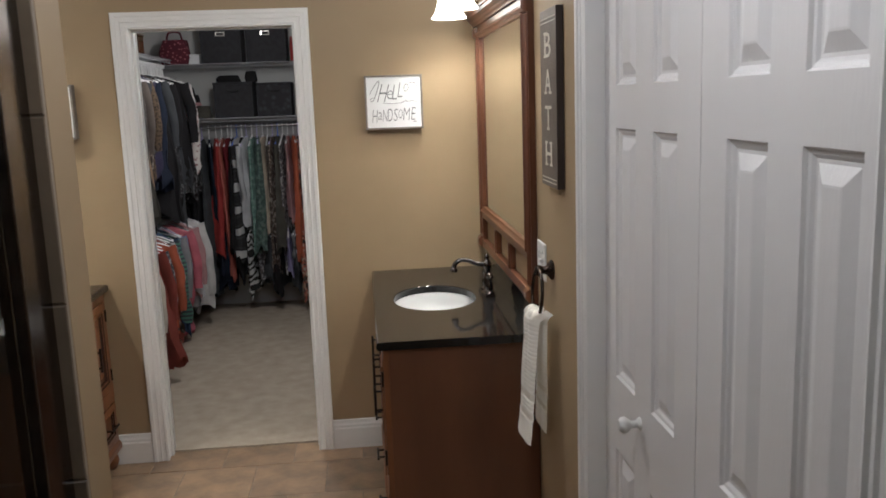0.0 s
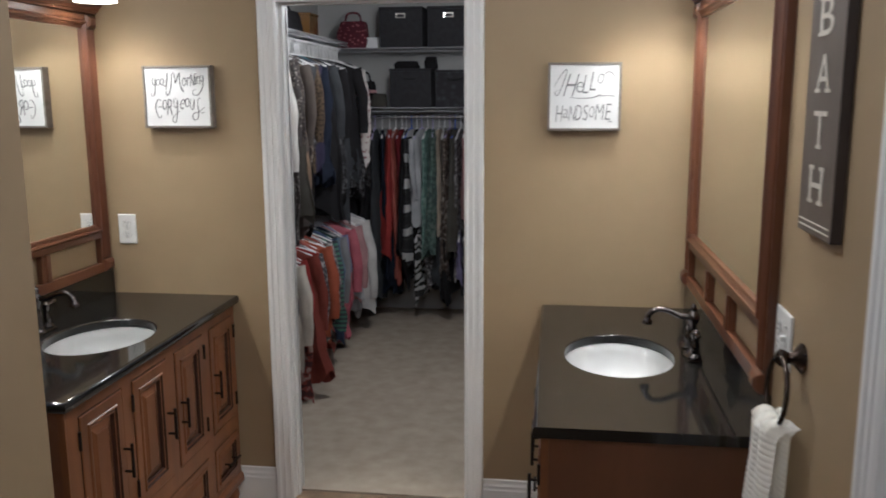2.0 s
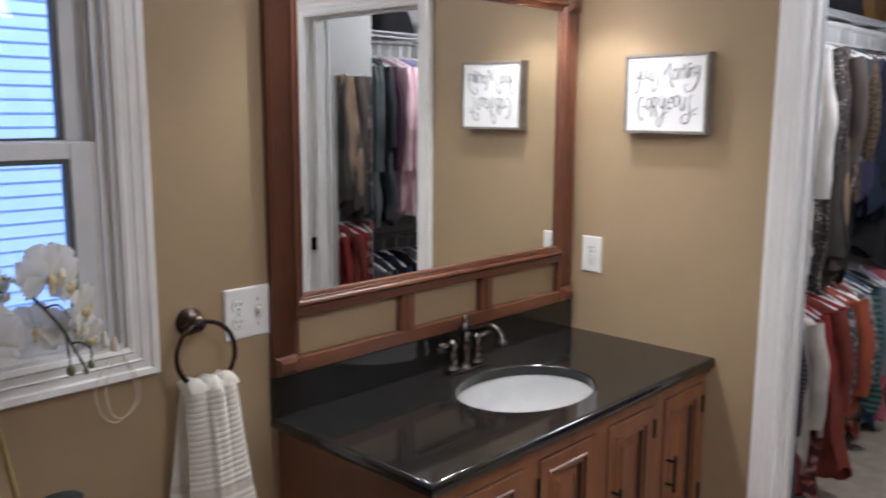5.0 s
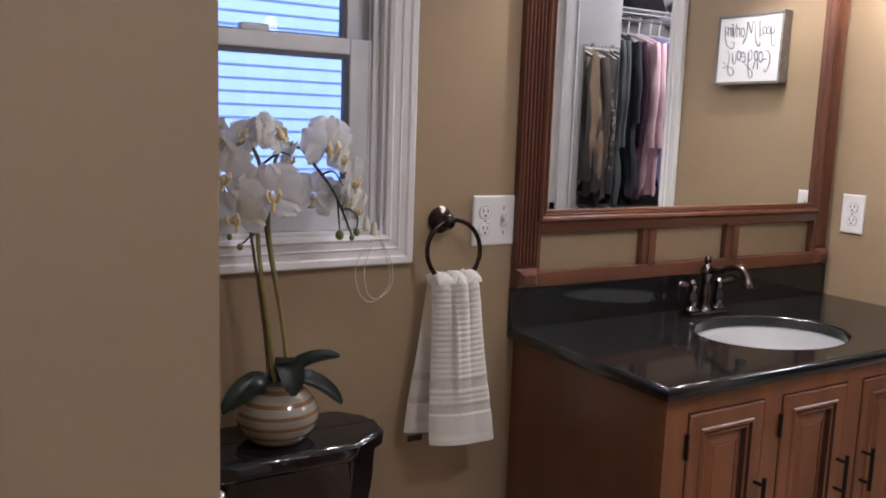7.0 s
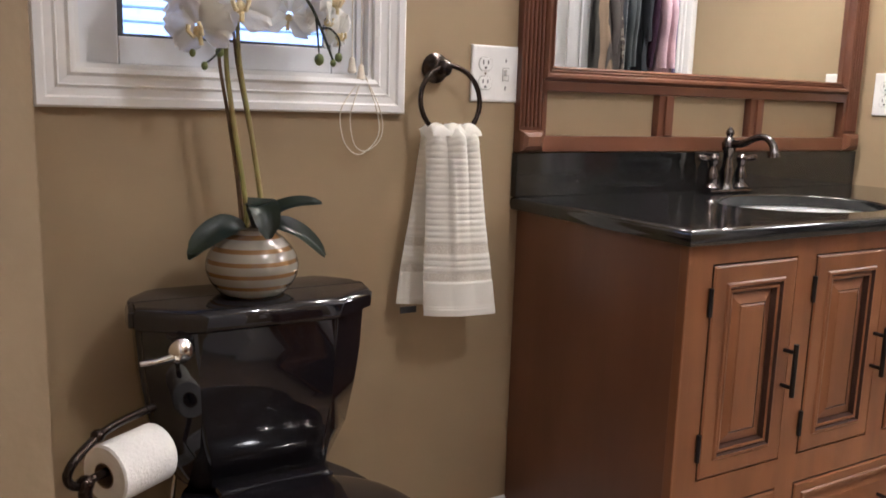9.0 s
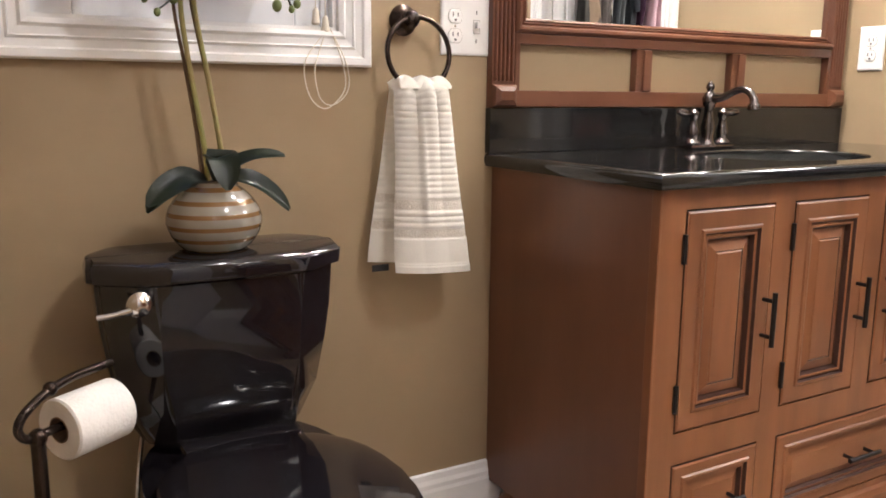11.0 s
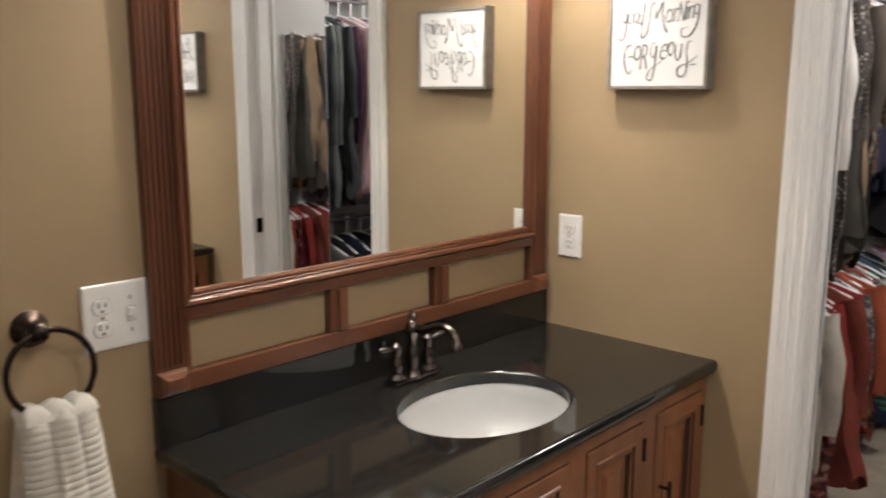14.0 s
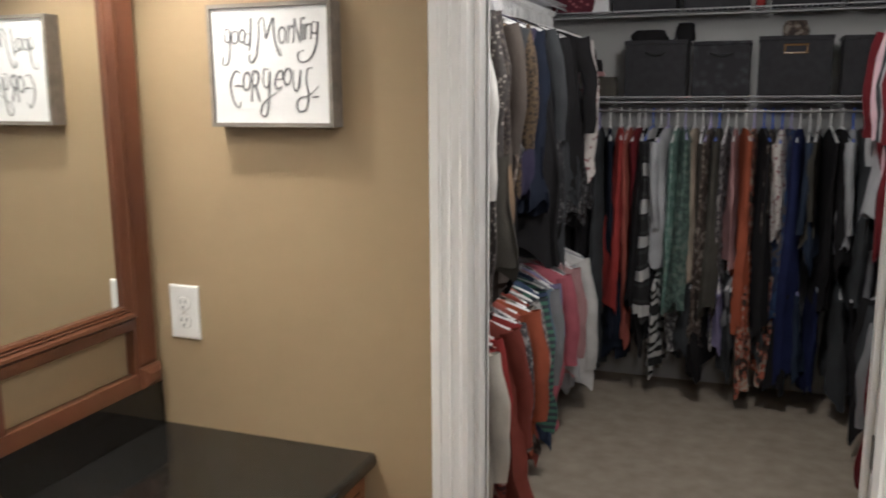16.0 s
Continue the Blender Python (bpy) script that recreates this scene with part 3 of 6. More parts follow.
def make_vanity():
    v = thing("vanity_cabinet", (0, VY, 0), "reddish-brown maple vanity cabinet with glazed raised-panel doors", "cabinet", "bathroom vanities")
    y0, y1, xf, zb, zt = 2.775, 3.982, 0.535, 0.095, 0.855
    part("side_panel", boxes((0.002, xf - 0.02, y0, y0 + 0.018, zb, zt), bevel=0.0015), M["wood_side"], v, "plain dark-stained side panel")
    part("side_panel", boxes((0.002, xf - 0.02, y1 - 0.018, y1, zb, zt), bevel=0.0015), M["wood_side"], v, "plain dark-stained side panel")
    part("bottom_panel", boxes((0.002, xf - 0.02, y0 + 0.018, y1 - 0.018, zb + 0.01, zb + 0.028)), M["wood_side"], v)
    # near-black sheet behind the frame, the interior's shade put in as colour
    part("dark_inside", boxes((xf - 0.03, xf - 0.022, y0 + 0.02, y1 - 0.02, 0.13, 0.83)), M["slot"], v)
    part("back_panel", boxes((0.003, 0.012, y0 + 0.018, y1 - 0.018, zb + 0.03, zt - 0.14)), M["wood_side"], v)
    doors = ((2.840, 3.079, 1), (3.137, 3.374, 1), (3.433, 3.670, -1), (3.727, 3.960, -1))
    lows = ((2.840, 3.079), (3.137, 3.670), (3.727, 3.960))
    bm = bmesh.new()
    edge = [y0] + [q for d in doors for q in d[:2]] + [y1]
    for a, b in zip(edge[0::2], edge[1::2]):
        box(bm, xf - 0.02, xf, a, b, 0.39, 0.816)
    edge = [y0] + [q for d in lows for q in d] + [y1]
    for a, b in zip(edge[0::2], edge[1::2]):
        box(bm, xf - 0.02, xf, a, b, 0.145, 0.327)
    for z0, z1 in ((zb, 0.145), (0.327, 0.39), (0.816, zt)):
        box(bm, xf - 0.02, xf, y0, y1, z0, z1)
    part("face_frame", bm, M["wood"], v)
    part("corner_post", boxes((xf - 0.019, xf + 0.0025, y0 - 0.0025, y0 + 0.004, zb, zt), bevel=0.002), M["wood"], v)
    for a, b, side in doors:
        bm = bmesh.new()
        vanity_front(bm, a + 0.003, b - 0.003, 0.3935, 0.8125, xf - 0.002)
        d = part("door", bm, [M["wood"], M["glaze"]], v, "raised-panel door with dark glazed grooves")
        hy = b - 0.022 if side > 0 else a + 0.022
        bar_handle(d, xf + 0.003, hy, 0.592)
        ky = a - 0.003 if side > 0 else b + 0.003
        for kz in (0.46, 0.745):
            bm = bmesh.new()
            tube(bm, [(xf + 0.004, ky, kz - 0.027), (xf + 0.004, ky, kz), (xf + 0.004, ky, kz + 0.027)], 0.0048, 8)
            part("hinge", bm, M["black_iron"], d, "black barrel hinge", smooth=True)
    for a, b in lows:
        bm = bmesh.new()
        vanity_front(bm, a + 0.003, b - 0.003, 0.1485, 0.3235, xf - 0.002)
        d = part("drawer_front", bm, [M["wood_h"], M["glaze"]], v, "raised-panel drawer front with dark glazed grooves")
        bar_handle(d, xf + 0.003, (a + b) / 2, 0.236, upright=False)
    bm = bmesh.new()
    loft(bm, [[(xf + p, yy, z) for p, z in ((0, 0.09), (0.012, 0.09), (0.012, 0.112), (0.006, 0.124), (0, 0.13))] for yy in (y0, y1)])
    part("base_moulding", bm, M["wood_h"], v)
    for fx in (0.06, xf - 0.035):
        for fy in (y0 + 0.045, y1 - 0.045):
            bm = bmesh.new()
            lathe(bm, [(0.018, 0.0), (0.030, 0.012), (0.040, 0.04), (0.036, 0.062), (0.022, 0.075), (0.030, 0.084), (0.030, 0.094)], (fx, fy, 0), 20)
            part("bun_foot", bm, M["wood"], v, "turned bun foot", smooth=True)
    return v


SINK = (0.306, 3.378, 0.168, 0.218)


def oval(cx, cy, rx, ry, z, n=48):
    return [(cx + rx * math.cos(2 * math.pi * i / n), cy + ry * math.sin(2 * math.pi * i / n), z) for i in range(n)]


def make_top():
    """The granite slab with an oval cut-out, an eased ogee edge and a backsplash."""
    t = thing("countertop", (0, VY, 0.855), "polished black granite vanity top with backsplash", "countertop", "vanity tops")
    x0, x1, y0, y1, zt, zb = 0.0, 0.556, 2.755, 3.998, 0.885, 0.856
    cx, cy, rx, ry = SINK
    n = 48

    def border(ins, z):
        out = []
        for i in range(n):
            a = 2 * math.pi * i / n
            c, s = math.cos(a), math.sin(a)
            hx, hy = (x1 - ins - cx if c > 0 else cx - x0), (y1 - cy if s > 0 else cy - y0 - ins)
            k = min(hx / abs(c) if abs(c) > 1e-6 else 1e9, hy / abs(s) if abs(s) > 1e-6 else 1e9)
            out.append([cx + c * k, cy + s * k, z])
        for tx, ty in ((x1 - ins, y0 + ins), (x1 - ins, y1), (x0, y0 + ins), (x0, y1)):
            near = min(out, key=lambda p: (p[0] - tx) ** 2 + (p[1] - ty) ** 2)
            near[0], near[1] = tx, ty
        return out
    bm = bmesh.new()
    loft(bm, [oval(cx, cy, rx, ry, zb), oval(cx, cy, rx, ry, zt - 0.004), oval(cx, cy, rx + 0.003, ry + 0.003, zt - 0.001), oval(cx, cy, rx + 0.006, ry + 0.006, zt),
              border(0.011, zt), border(0.006, zt - 0.0012), border(0.0025, zt - 0.004), border(0.0005, zt - 0.009), border(0.0, zt - 0.014), border(0.0005, zt - 0.020), border(0.004, zb), oval(cx, cy, rx, ry, zb)], cap=False)
    bmesh.ops.remove_doubles(bm, verts=bm.verts, dist=1e-5)
    slab = part("slab", bm, M["granite"], t, smooth=True)
    for p in slab.data.polygons:
        p.use_smooth = abs(p.normal.z) < 0.98
    part("backsplash", boxes((0.001, 0.021, y0, y1, zt + 0.0005, 0.986), bevel=0.0015), M["granite"], t)
    return t


def make_sink():
    s = thing("sink", (SINK[0], SINK[1], 0.72), "white oval undermount sink with bronze drain", "sink", "sinks")
    cx, cy, rx, ry = SINK
    bm = bmesh.new()
    prof = [(1.06, 0.8555), (1.02, 0.8555), (0.995, 0.85), (0.97, 0.825), (0.90, 0.785), (0.74, 0.752), (0.45, 0.736), (0.15, 0.731)]
    loft(bm, [oval(cx, cy, rx * k, ry * k, z) for k, z in prof], cap=False)
    low = oval(cx, cy, rx * 0.15, ry * 0.15, 0.731)
    bm.faces.new([bm.verts.new(p) for p in low])
    bmesh.ops.solidify(bm, geom=bm.faces[:], thickness=0.008)
    part("bowl", bm, M["china"], s, smooth=True)
    bm = bmesh.new()
    lathe(bm, [(0.0, 0.7335), (0.018, 0.7335), (0.022, 0.7325), (0.024, 0.730)], (cx, cy, 0), 20, cap=False)
    part("drain", bm, M["bronze"], s, "dark bronze drain", smooth=True)
    return s


def make_faucet():
    fx, fy, fz = 0.085, 3.372, 0.885
    f = thing("faucet", (fx, fy, fz), "oil-rubbed bronze faucet with curved spout and lever handles", "faucet", "faucets")
    bm = bmesh.new()
    lathe(bm, [(0.024, 0), (0.026, 0.006), (0.019, 0.014), (0.014, 0.030), (0.018, 0.055), (0.013, 0.075), (0.011, 0.10), (0.017, 0.112), (0.019, 0.126), (0.013, 0.138), (0.007, 0.144), (0.011, 0.152), (0.009, 0.160), (0.002, 0.168)], (fx, fy, fz), 20)
    part("body", bm, M["pewter"], f, smooth=True)
    bm = bmesh.new()
    pts = smooth_path([(fx, fy, fz + 0.126), (fx + 0.040, fy, fz + 0.128), (fx + 0.080, fy, fz + 0.144), (fx + 0.112, fy, fz + 0.146), (fx + 0.134, fy, fz + 0.128), (fx + 0.139, fy, fz + 0.100)], 5)
    tube(bm, pts, 0.010, 12, taper=lambda q: 1.15 - 0.30 * math.sin(q * 3.1) + (0.45 if q > 0.9 else 0))
    part("spout", bm, M["pewter"], f, smooth=True)
    part("base_bar", boxes((fx - 0.022, fx + 0.022, fy - 0.075, fy + 0.075, fz + 0.0005, fz + 0.011), bevel=0.004), M["pewter"], f)
    for s in (-1, 1):
        hy = fy + s * 0.052
        bm = bmesh.new()
        lathe(bm, [(0.020, 0.010), (0.022, 0.016), (0.013, 0.026), (0.016, 0.045), (0.011, 0.062), (0.009, 0.072), (0.013, 0.080), (0.013, 0.092), (0.005, 0.100)], (fx, hy, fz), 16)
        h = part("handle_post", bm, M["pewter"], f, smooth=True)
        bm = bmesh.new()
        tube(bm, [(fx, hy, fz + 0.086), (fx, hy + s * 0.014, fz + 0.087), (fx, hy + s * 0.024, fz + 0.088), (fx, hy + s * 0.038, fz + 0.090), (fx, hy + s * 0.05, fz + 0.092), (fx, hy + s * 0.055, fz + 0.093)], 0.008, 10, taper=lambda q: (0.7, 0.55, 0.9, 1.15, 1.0, 0.5)[round(q * 5)])
        part("lever", bm, M["pewter"], h, smooth=True)
    return f


def make_mirror():
    v = thing("vanity_mirror", (0, VY, 0.987), "large mirror in a reddish-brown fluted wooden frame", "mirror", "vanity mirrors")
    y0, y1 = 2.757, 3.982
    my0, my1, mz0, mz1 = 2.846, 3.893, 1.182, 1.945
    for a, b in ((y0, 2.818), (3.921, y1)):
        s = part("stile", boxes((0.001, 0.022, a, b, 0.987, 2.0), bevel=0.001), M["wood_dark"], v, "fluted upright frame member")
        w = (b - a - 0.006) / 5
        for i in range(5):
            bm = bmesh.new()
            q = a + 0.003 + i * w
            loft(bm, [[(0.021, q + 0.001, z), (0.0265, q + 0.003, z), (0.028, q + w / 2, z), (0.0265, q + w - 0.003, z), (0.021, q + w - 0.001, z)] for z in (1.045, 1.94)])
            part("reed", bm, M["wood_dark"], s)
        for z0, z1, p in ((0.989, 1.037, 0.036), (1.945, 1.995, 0.034)):
            bm = bmesh.new()
            rings(bm, (0.022, a - 0.001, z0), Y, Z, X, b - a + 0.002, z1 - z0, [(0, 0), (0, p - 0.03), (0.004, p - 0.022), (0.014, p - 0.015)])
            part("corner_block", bm, M["wood_dark"], s)
    part("bottom_rail", boxes((0.001, 0.026, 2.818, 3.921, 0.988, 1.025), bevel=0.002), M["frame_h"], v)
    part("middle_rail", boxes((0.001, 0.024, 2.818, 3.921, 1.127, 1.150), bevel=0.002), M["frame_h"], v)
    part("top_rail", boxes((0.001, 0.024, 2.818, 3.921, 1.962, 2.0), bevel=0.002), M["frame_h"], v)
    for a, b in ((2.818, 2.83), (3.911, 3.921)):
        part("inner_stile", boxes((0.001, 0.024, a, b, 1.025, 1.962)), M["wood_dark"], v)
    for c in (3.203, 3.539):
        part("post", boxes((0.001, 0.0235, c - 0.024, c + 0.026, 1.025, 1.127), bevel=0.002), M["wood_dark"], v)
        part("post_face", boxes((0.0235, 0.029, c - 0.004, c + 0.022, 1.027, 1.125), bevel=0.002), M["wood_dark"], v)
    bm = bmesh.new()
    trim(bm, (0, 0, 0), Y, Z, X, (my0, my1, mz0, mz1), [(-0.001, 0.012), (-0.001, 0.022), (0.004, 0.025), (0.006, 0.021), (0.010, 0.027), (0.013, 0.024), (0.018, 0.032), (0.024, 0.033), (0.029, 0.028), (0.032, 0.022)])
    part("moulding", bm, M["wood_dark"], v, "stepped moulding round the glass")
    part("glass", boxes((0.004, 0.014, my0 - 0.005, my1 + 0.005, mz0 - 0.005, mz1 + 0.005)), M["mirror"], v, "silvered mirror glass")
    bm = bmesh.new()
    prof = [(0.001, 2.0), (0.034, 2.0), (0.036, 2.008), (0.042, 2.012), (0.046, 2.022), (0.060, 2.034), (0.062, 2.046), (0.068, 2.048), (0.068, 2.058), (0.001, 2.058)]
    loft(bm, [[(p, yy + (p - 0.001) * e, z) for p, z in prof] for yy, e in ((y0, -0.55), (y1, 0.22))])
    part("crown", bm, M["frame_h"], v, "crown moulding along the top")
    return v


def make_light():
    v = thing("vanity_light", (0.001, VY, 2.197), "bronze vanity light with lit frosted bell shades", "wall lamp", "vanity lights")
    bm = bmesh.new()
    box(bm, 0.001, 0.022, LAMP_Y[0] - 0.09, LAMP_Y[2] + 0.09, 2.187, 2.247, bevel=0.006)
    part("backplate", bm, M["bronze"], v)
    for ly in LAMP_Y:
        bm = bmesh.new()
        tube(bm, smooth_path([(0.02, ly, 2.217), (0.08, ly, 2.237), (0.14, ly, 2.232), (0.165, ly, 2.202), (0.168, ly, 2.172)], 5), 0.007, 8)
        arm = part("arm", bm, M["bronze"], v, smooth=True)
        bm = bmesh.new()
        lathe(bm, [(0.012, 2.177), (0.026, 2.172), (0.028, 2.155), (0.022, 2.149)], (0.168, ly, 0), 20)
        part("socket", bm, M["bronze"], arm, smooth=True)
        bm = bmesh.new()
        lathe(bm, [(0.026, 2.155), (0.036, 2.142), (0.044, 2.112), (0.050, 2.077), (0.060, 2.047), (0.074, 2.027), (0.076, 2.022), (0.072, 2.024), (0.057, 2.047), (0.047, 2.077), (0.041, 2.112), (0.033, 2.140)], (0.168, ly, 0), 28, cap=False)
        part("shade", bm, M["shade"], arm, "lit frosted glass bell shade", smooth=True)
        bm = bmesh.new()
        lathe(bm, [(0.012, 2.152), (0.015, 2.146), (0.022, 2.136), (0.023, 2.128), (0.016, 2.120), (0.003, 2.117)], (0.168, ly, 0), 16)
        part("bulb", bm, M["bulb"], arm, "glowing bulb", smooth=True)
    return v


def make_plate(n_gang, toggle):
    """A wall plate on the plane x = 0 round the origin: duplex outlet, and a toggle beside it."""
    w = 0.076 if n_gang == 1 else 0.122
    o = thing("wall_plate", (0, 0, 0), "white wall plate with a duplex outlet" + (" and toggle switch" if toggle else ""), "outlet", "wall plates")
    bm = bmesh.new()
    rings(bm, (0, -w / 2, -0.061), Y, Z, X, w, 0.122, [(0, 0), (0, 0.003), (0.002, 0.0052), (0.006, 0.006)])
    part("plate", bm, M["plastic"], o)
    cy = 0.0 if n_gang == 1 else -0.027
    for cz in (-0.0205, 0.0205):
        face = []
        for i in range(28):
            a = 2 * math.pi * i / 28
            face.append((0.0168 * math.cos(a), max(-0.0140, min(0.0140, 0.0168 * math.sin(a)))))
        # flat ring on the plate, its darker colour standing for the joint's shade
        bm = bmesh.new()
        loft(bm, [[(x, cy + u * k, cz + v * k) for u, v in face] for k, x in ((1.09, 0.0060), (1.09, 0.0063), (1.0, 0.0063))], cap=False)
        part("gap", bm, M["outlet_joint_shade"], o, "joint round the receptacle, coloured as shade")
        bm = bmesh.new()
        loft(bm, [[(x, cy + u * k, cz + v * k) for u, v in face] for k, x in ((1.0, 0.0060), (1.0, 0.0076), (0.94, 0.0082))], cap=False)
        bm.faces.new([bm.verts.new((0.0082, cy + u * 0.94, cz + v * 0.94)) for u, v in face])
        r = part("receptacle", bm, M["plastic"], o)
        for dy, z0, z1, hw in ((-0.0063, -0.0010, 0.0085, 0.0013), (0.0063, -0.0005, 0.0075, 0.0013), (0.0, -0.0105, -0.0055, 0.0025)):
            part("slot", boxes((0.0078, 0.0086, cy + dy - hw, cy + dy + hw, cz + z0, cz + z1)), M["slot"], r, "dark plug slot")
    part("plate_screw", boxes((0.006, 0.0074, cy - 0.0022, cy + 0.0022, -0.0022, 0.0022), bevel=0.0006), M["chrome"], o)
    if toggle:
        part("toggle", boxes((0.006, 0.018, 0.022, 0.032, -0.002, 0.010), (0.006, 0.0072, 0.020, 0.034, -0.013, 0.013), bevel=0.0005), M["plastic"], o)
        # flat patch coloured as the shade round the toggle
        part("toggle_gap", boxes((0.006, 0.0066, 0.0185, 0.0355, -0.0145, 0.0145)), M["outlet_joint_shade"], o)
        for sz in (-0.03, 0.03):
            part("screw", boxes((0.006, 0.0072, 0.0262, 0.0278, sz - 0.004, sz + 0.004)), M["slot"], o)
    return o


def make_towel_ring(holder_y):
    r = thing("towel_ring", (0, holder_y, 1.165), "dark bronze towel ring on the wall", "towel ring", "towel rings")
    bm = bmesh.new()
    lathe(bm, [(0.030, 0.0), (0.032, 0.005), (0.024, 0.012), (0.014, 0.020), (0.012, 0.030), (0.017, 0.038), (0.018, 0.046), (0.012, 0.054), (0.004, 0.057)], (0, holder_y, 1.165), 24, "x")
    part("rose", bm, M["bronze"], r, smooth=True)
    bm = bmesh.new()
    R = 0.072
    cy, cz = holder_y + 0.012, 1.165 - R + 0.004
    tube(bm, [(0.046 + 0.012 * (1 - math.cos(a)) * 0.5, cy + R * math.sin(a), cz + R * math.cos(a)) for a in (2 * math.pi * i / 40 for i in range(40))], 0.0055, 10, closed=True)
    part("ring", bm, M["bronze"], r, smooth=True)
    return r


def make_towel(cy):
    """A hand towel gathered over the ring: a front and a back fall with rolled ribs, woven bands and a hem."""
    t = thing("hand_towel", (0.06, cy, 0.62), "white ribbed terry hand towel hanging over the ring", "towel", "hand towels")

    def rib(q):
        if q < 0.615:
            return 0.0021 * abs(math.sin(q / 0.615 * math.pi * 19)) ** 0.6
        if 0.672 < q < 0.768:
            return 0.0021 * abs(math.sin((q - 0.672) / 0.096 * math.pi * 3)) ** 0.6
        if 0.615 <= q <= 0.672 or 0.768 <= q <= 0.815:
            return 0.0002
        return 0.0040 if q > 0.962 else 0.0032 if q > 0.952 else 0.0026 if q > 0.822 else 0.0012

    for name, x0, foot, w0, w1, shift in (("front_fall", 0.076, 0.648, 0.122, 0.176, 0.002), ("back_fall", 0.044, 0.664, 0.108, 0.164, -0.040)):
        bm = bmesh.new()
        nu, nv, top = 44, 210, 1.044
        front = name == "front_fall"
        rows, mats = [], []
        for j in range(nv + 1):
            q = j / nv
            z = top + (foot - top) * q
            w = w0 + (w1 - w0) * (q ** 0.75)
            loose = math.exp(-q * 3.4)
            row_ = []
            for i in range(nu + 1):
                s = i / nu - 0.5
                lobes = abs(math.sin((s + 0.5) * math.pi * 3 + 0.12 * math.sin(q * 5)))
                fold = 0.017 * lobes ** 0.7 * loose + 0.0050 * math.sin(s * 9 + 0.9 + q * 1.2) * (1 - 0.4 * q)
                fold += 0.006 * math.exp(-((s + 0.16 - 0.10 * q) / 0.05) ** 2) * math.sin(min(1, q * 1.3) * math.pi)
                over = -0.030 * max(0, 1 - q * 14) ** 2
                edge = -0.016 * (abs(s) * 2) ** 5
                dz = 0.012 * loose * (lobes - 0.5) * max(0, 1 - q * 6) - 0.012 * s * q
                row_.append((x0 + (0.036 * q if front else 0.004 * q) + (fold + over + rib(q) + edge) * (1 if front else 0.6), cy + shift * q + s * w + 0.010 * q + 0.002 * math.sin(q * 7 + s * 3), z + dz))
            rows.append(row_)
        for j in range(nv):
            q = (j + 0.5) / nv
            mats.append(1 if 0.618 < q < 0.669 or 0.771 < q < 0.812 else 0)
        loft(bm, rows, cap=False, closed=False, mats=mats)
        bmesh.ops.solidify(bm, geom=bm.faces[:], thickness=0.008)
        part(name, bm, [M["towel"], M["towel_band"]], t, smooth=True)
    bm = bmesh.new()
    loops = []
    for k in range(11):
        a = math.pi * k / 10
        loops.append([(0.061 + 0.024 * math.cos(a), cy + s * 0.118 + 0.001, 1.026 + (0.016 + 0.011 * abs(math.sin((s + 0.5) * math.pi * 3)) ** 0.7) * math.sin(a)) for s in (i / 30 - 0.5 for i in range(31))])
    loft(bm, loops, cap=False, closed=False)
    bmesh.ops.solidify(bm, geom=bm.faces[:], thickness=0.008)
    part("fold", bm, M["towel"], t, smooth=True)
    part("tag", boxes((0.050, 0.052, cy - 0.108, cy - 0.070, 0.650, 0.664)), M["slot"], t, "small black sewn tag")
    return t


def across(ob):
    """The twin on the opposite wall, turned half round."""
    c = ORG[ob]
    return copy_thing(ob, pose(ROOM_W - c.x, 2 * (VY - 0.004) - c.y, c.z, 0, 0, 180))


vanity = make_vanity()
across(vanity)
across(make_top())
across(make_sink())
across(make_faucet())
mirror_1 = make_mirror()
copy_thing(mirror_1, pose(ROOM_W, 2 * (VY - 0.004) - VY - 0.010, ORG[mirror_1].z, 0, 0, 180))
across(make_light())

plate_far = make_plate(1, False)
plate_far.matrix_world = pose(0.096, FAR_Y - 0.0005, 1.153, 0, 0, -90)
plate_side = make_plate(2, True)
plate_side.matrix_world = pose(0.0005, 2.697, 1.159)
copy_thing(plate_side, pose(ROOM_W - 0.0005, 2.68, 1.150, 0, 0, 180))
ring_1 = make_towel_ring(2.545)
copy_thing(ring_1, pose(ROOM_W, 2.535, 1.147, 0, 0, 180))
towel_1 = make_towel(2.557)
copy_thing(towel_1, pose(ROOM_W - 0.06, 2.523, 0.602, 0, 0, 180))

# ---- toilet nook ----
TC = 2.113


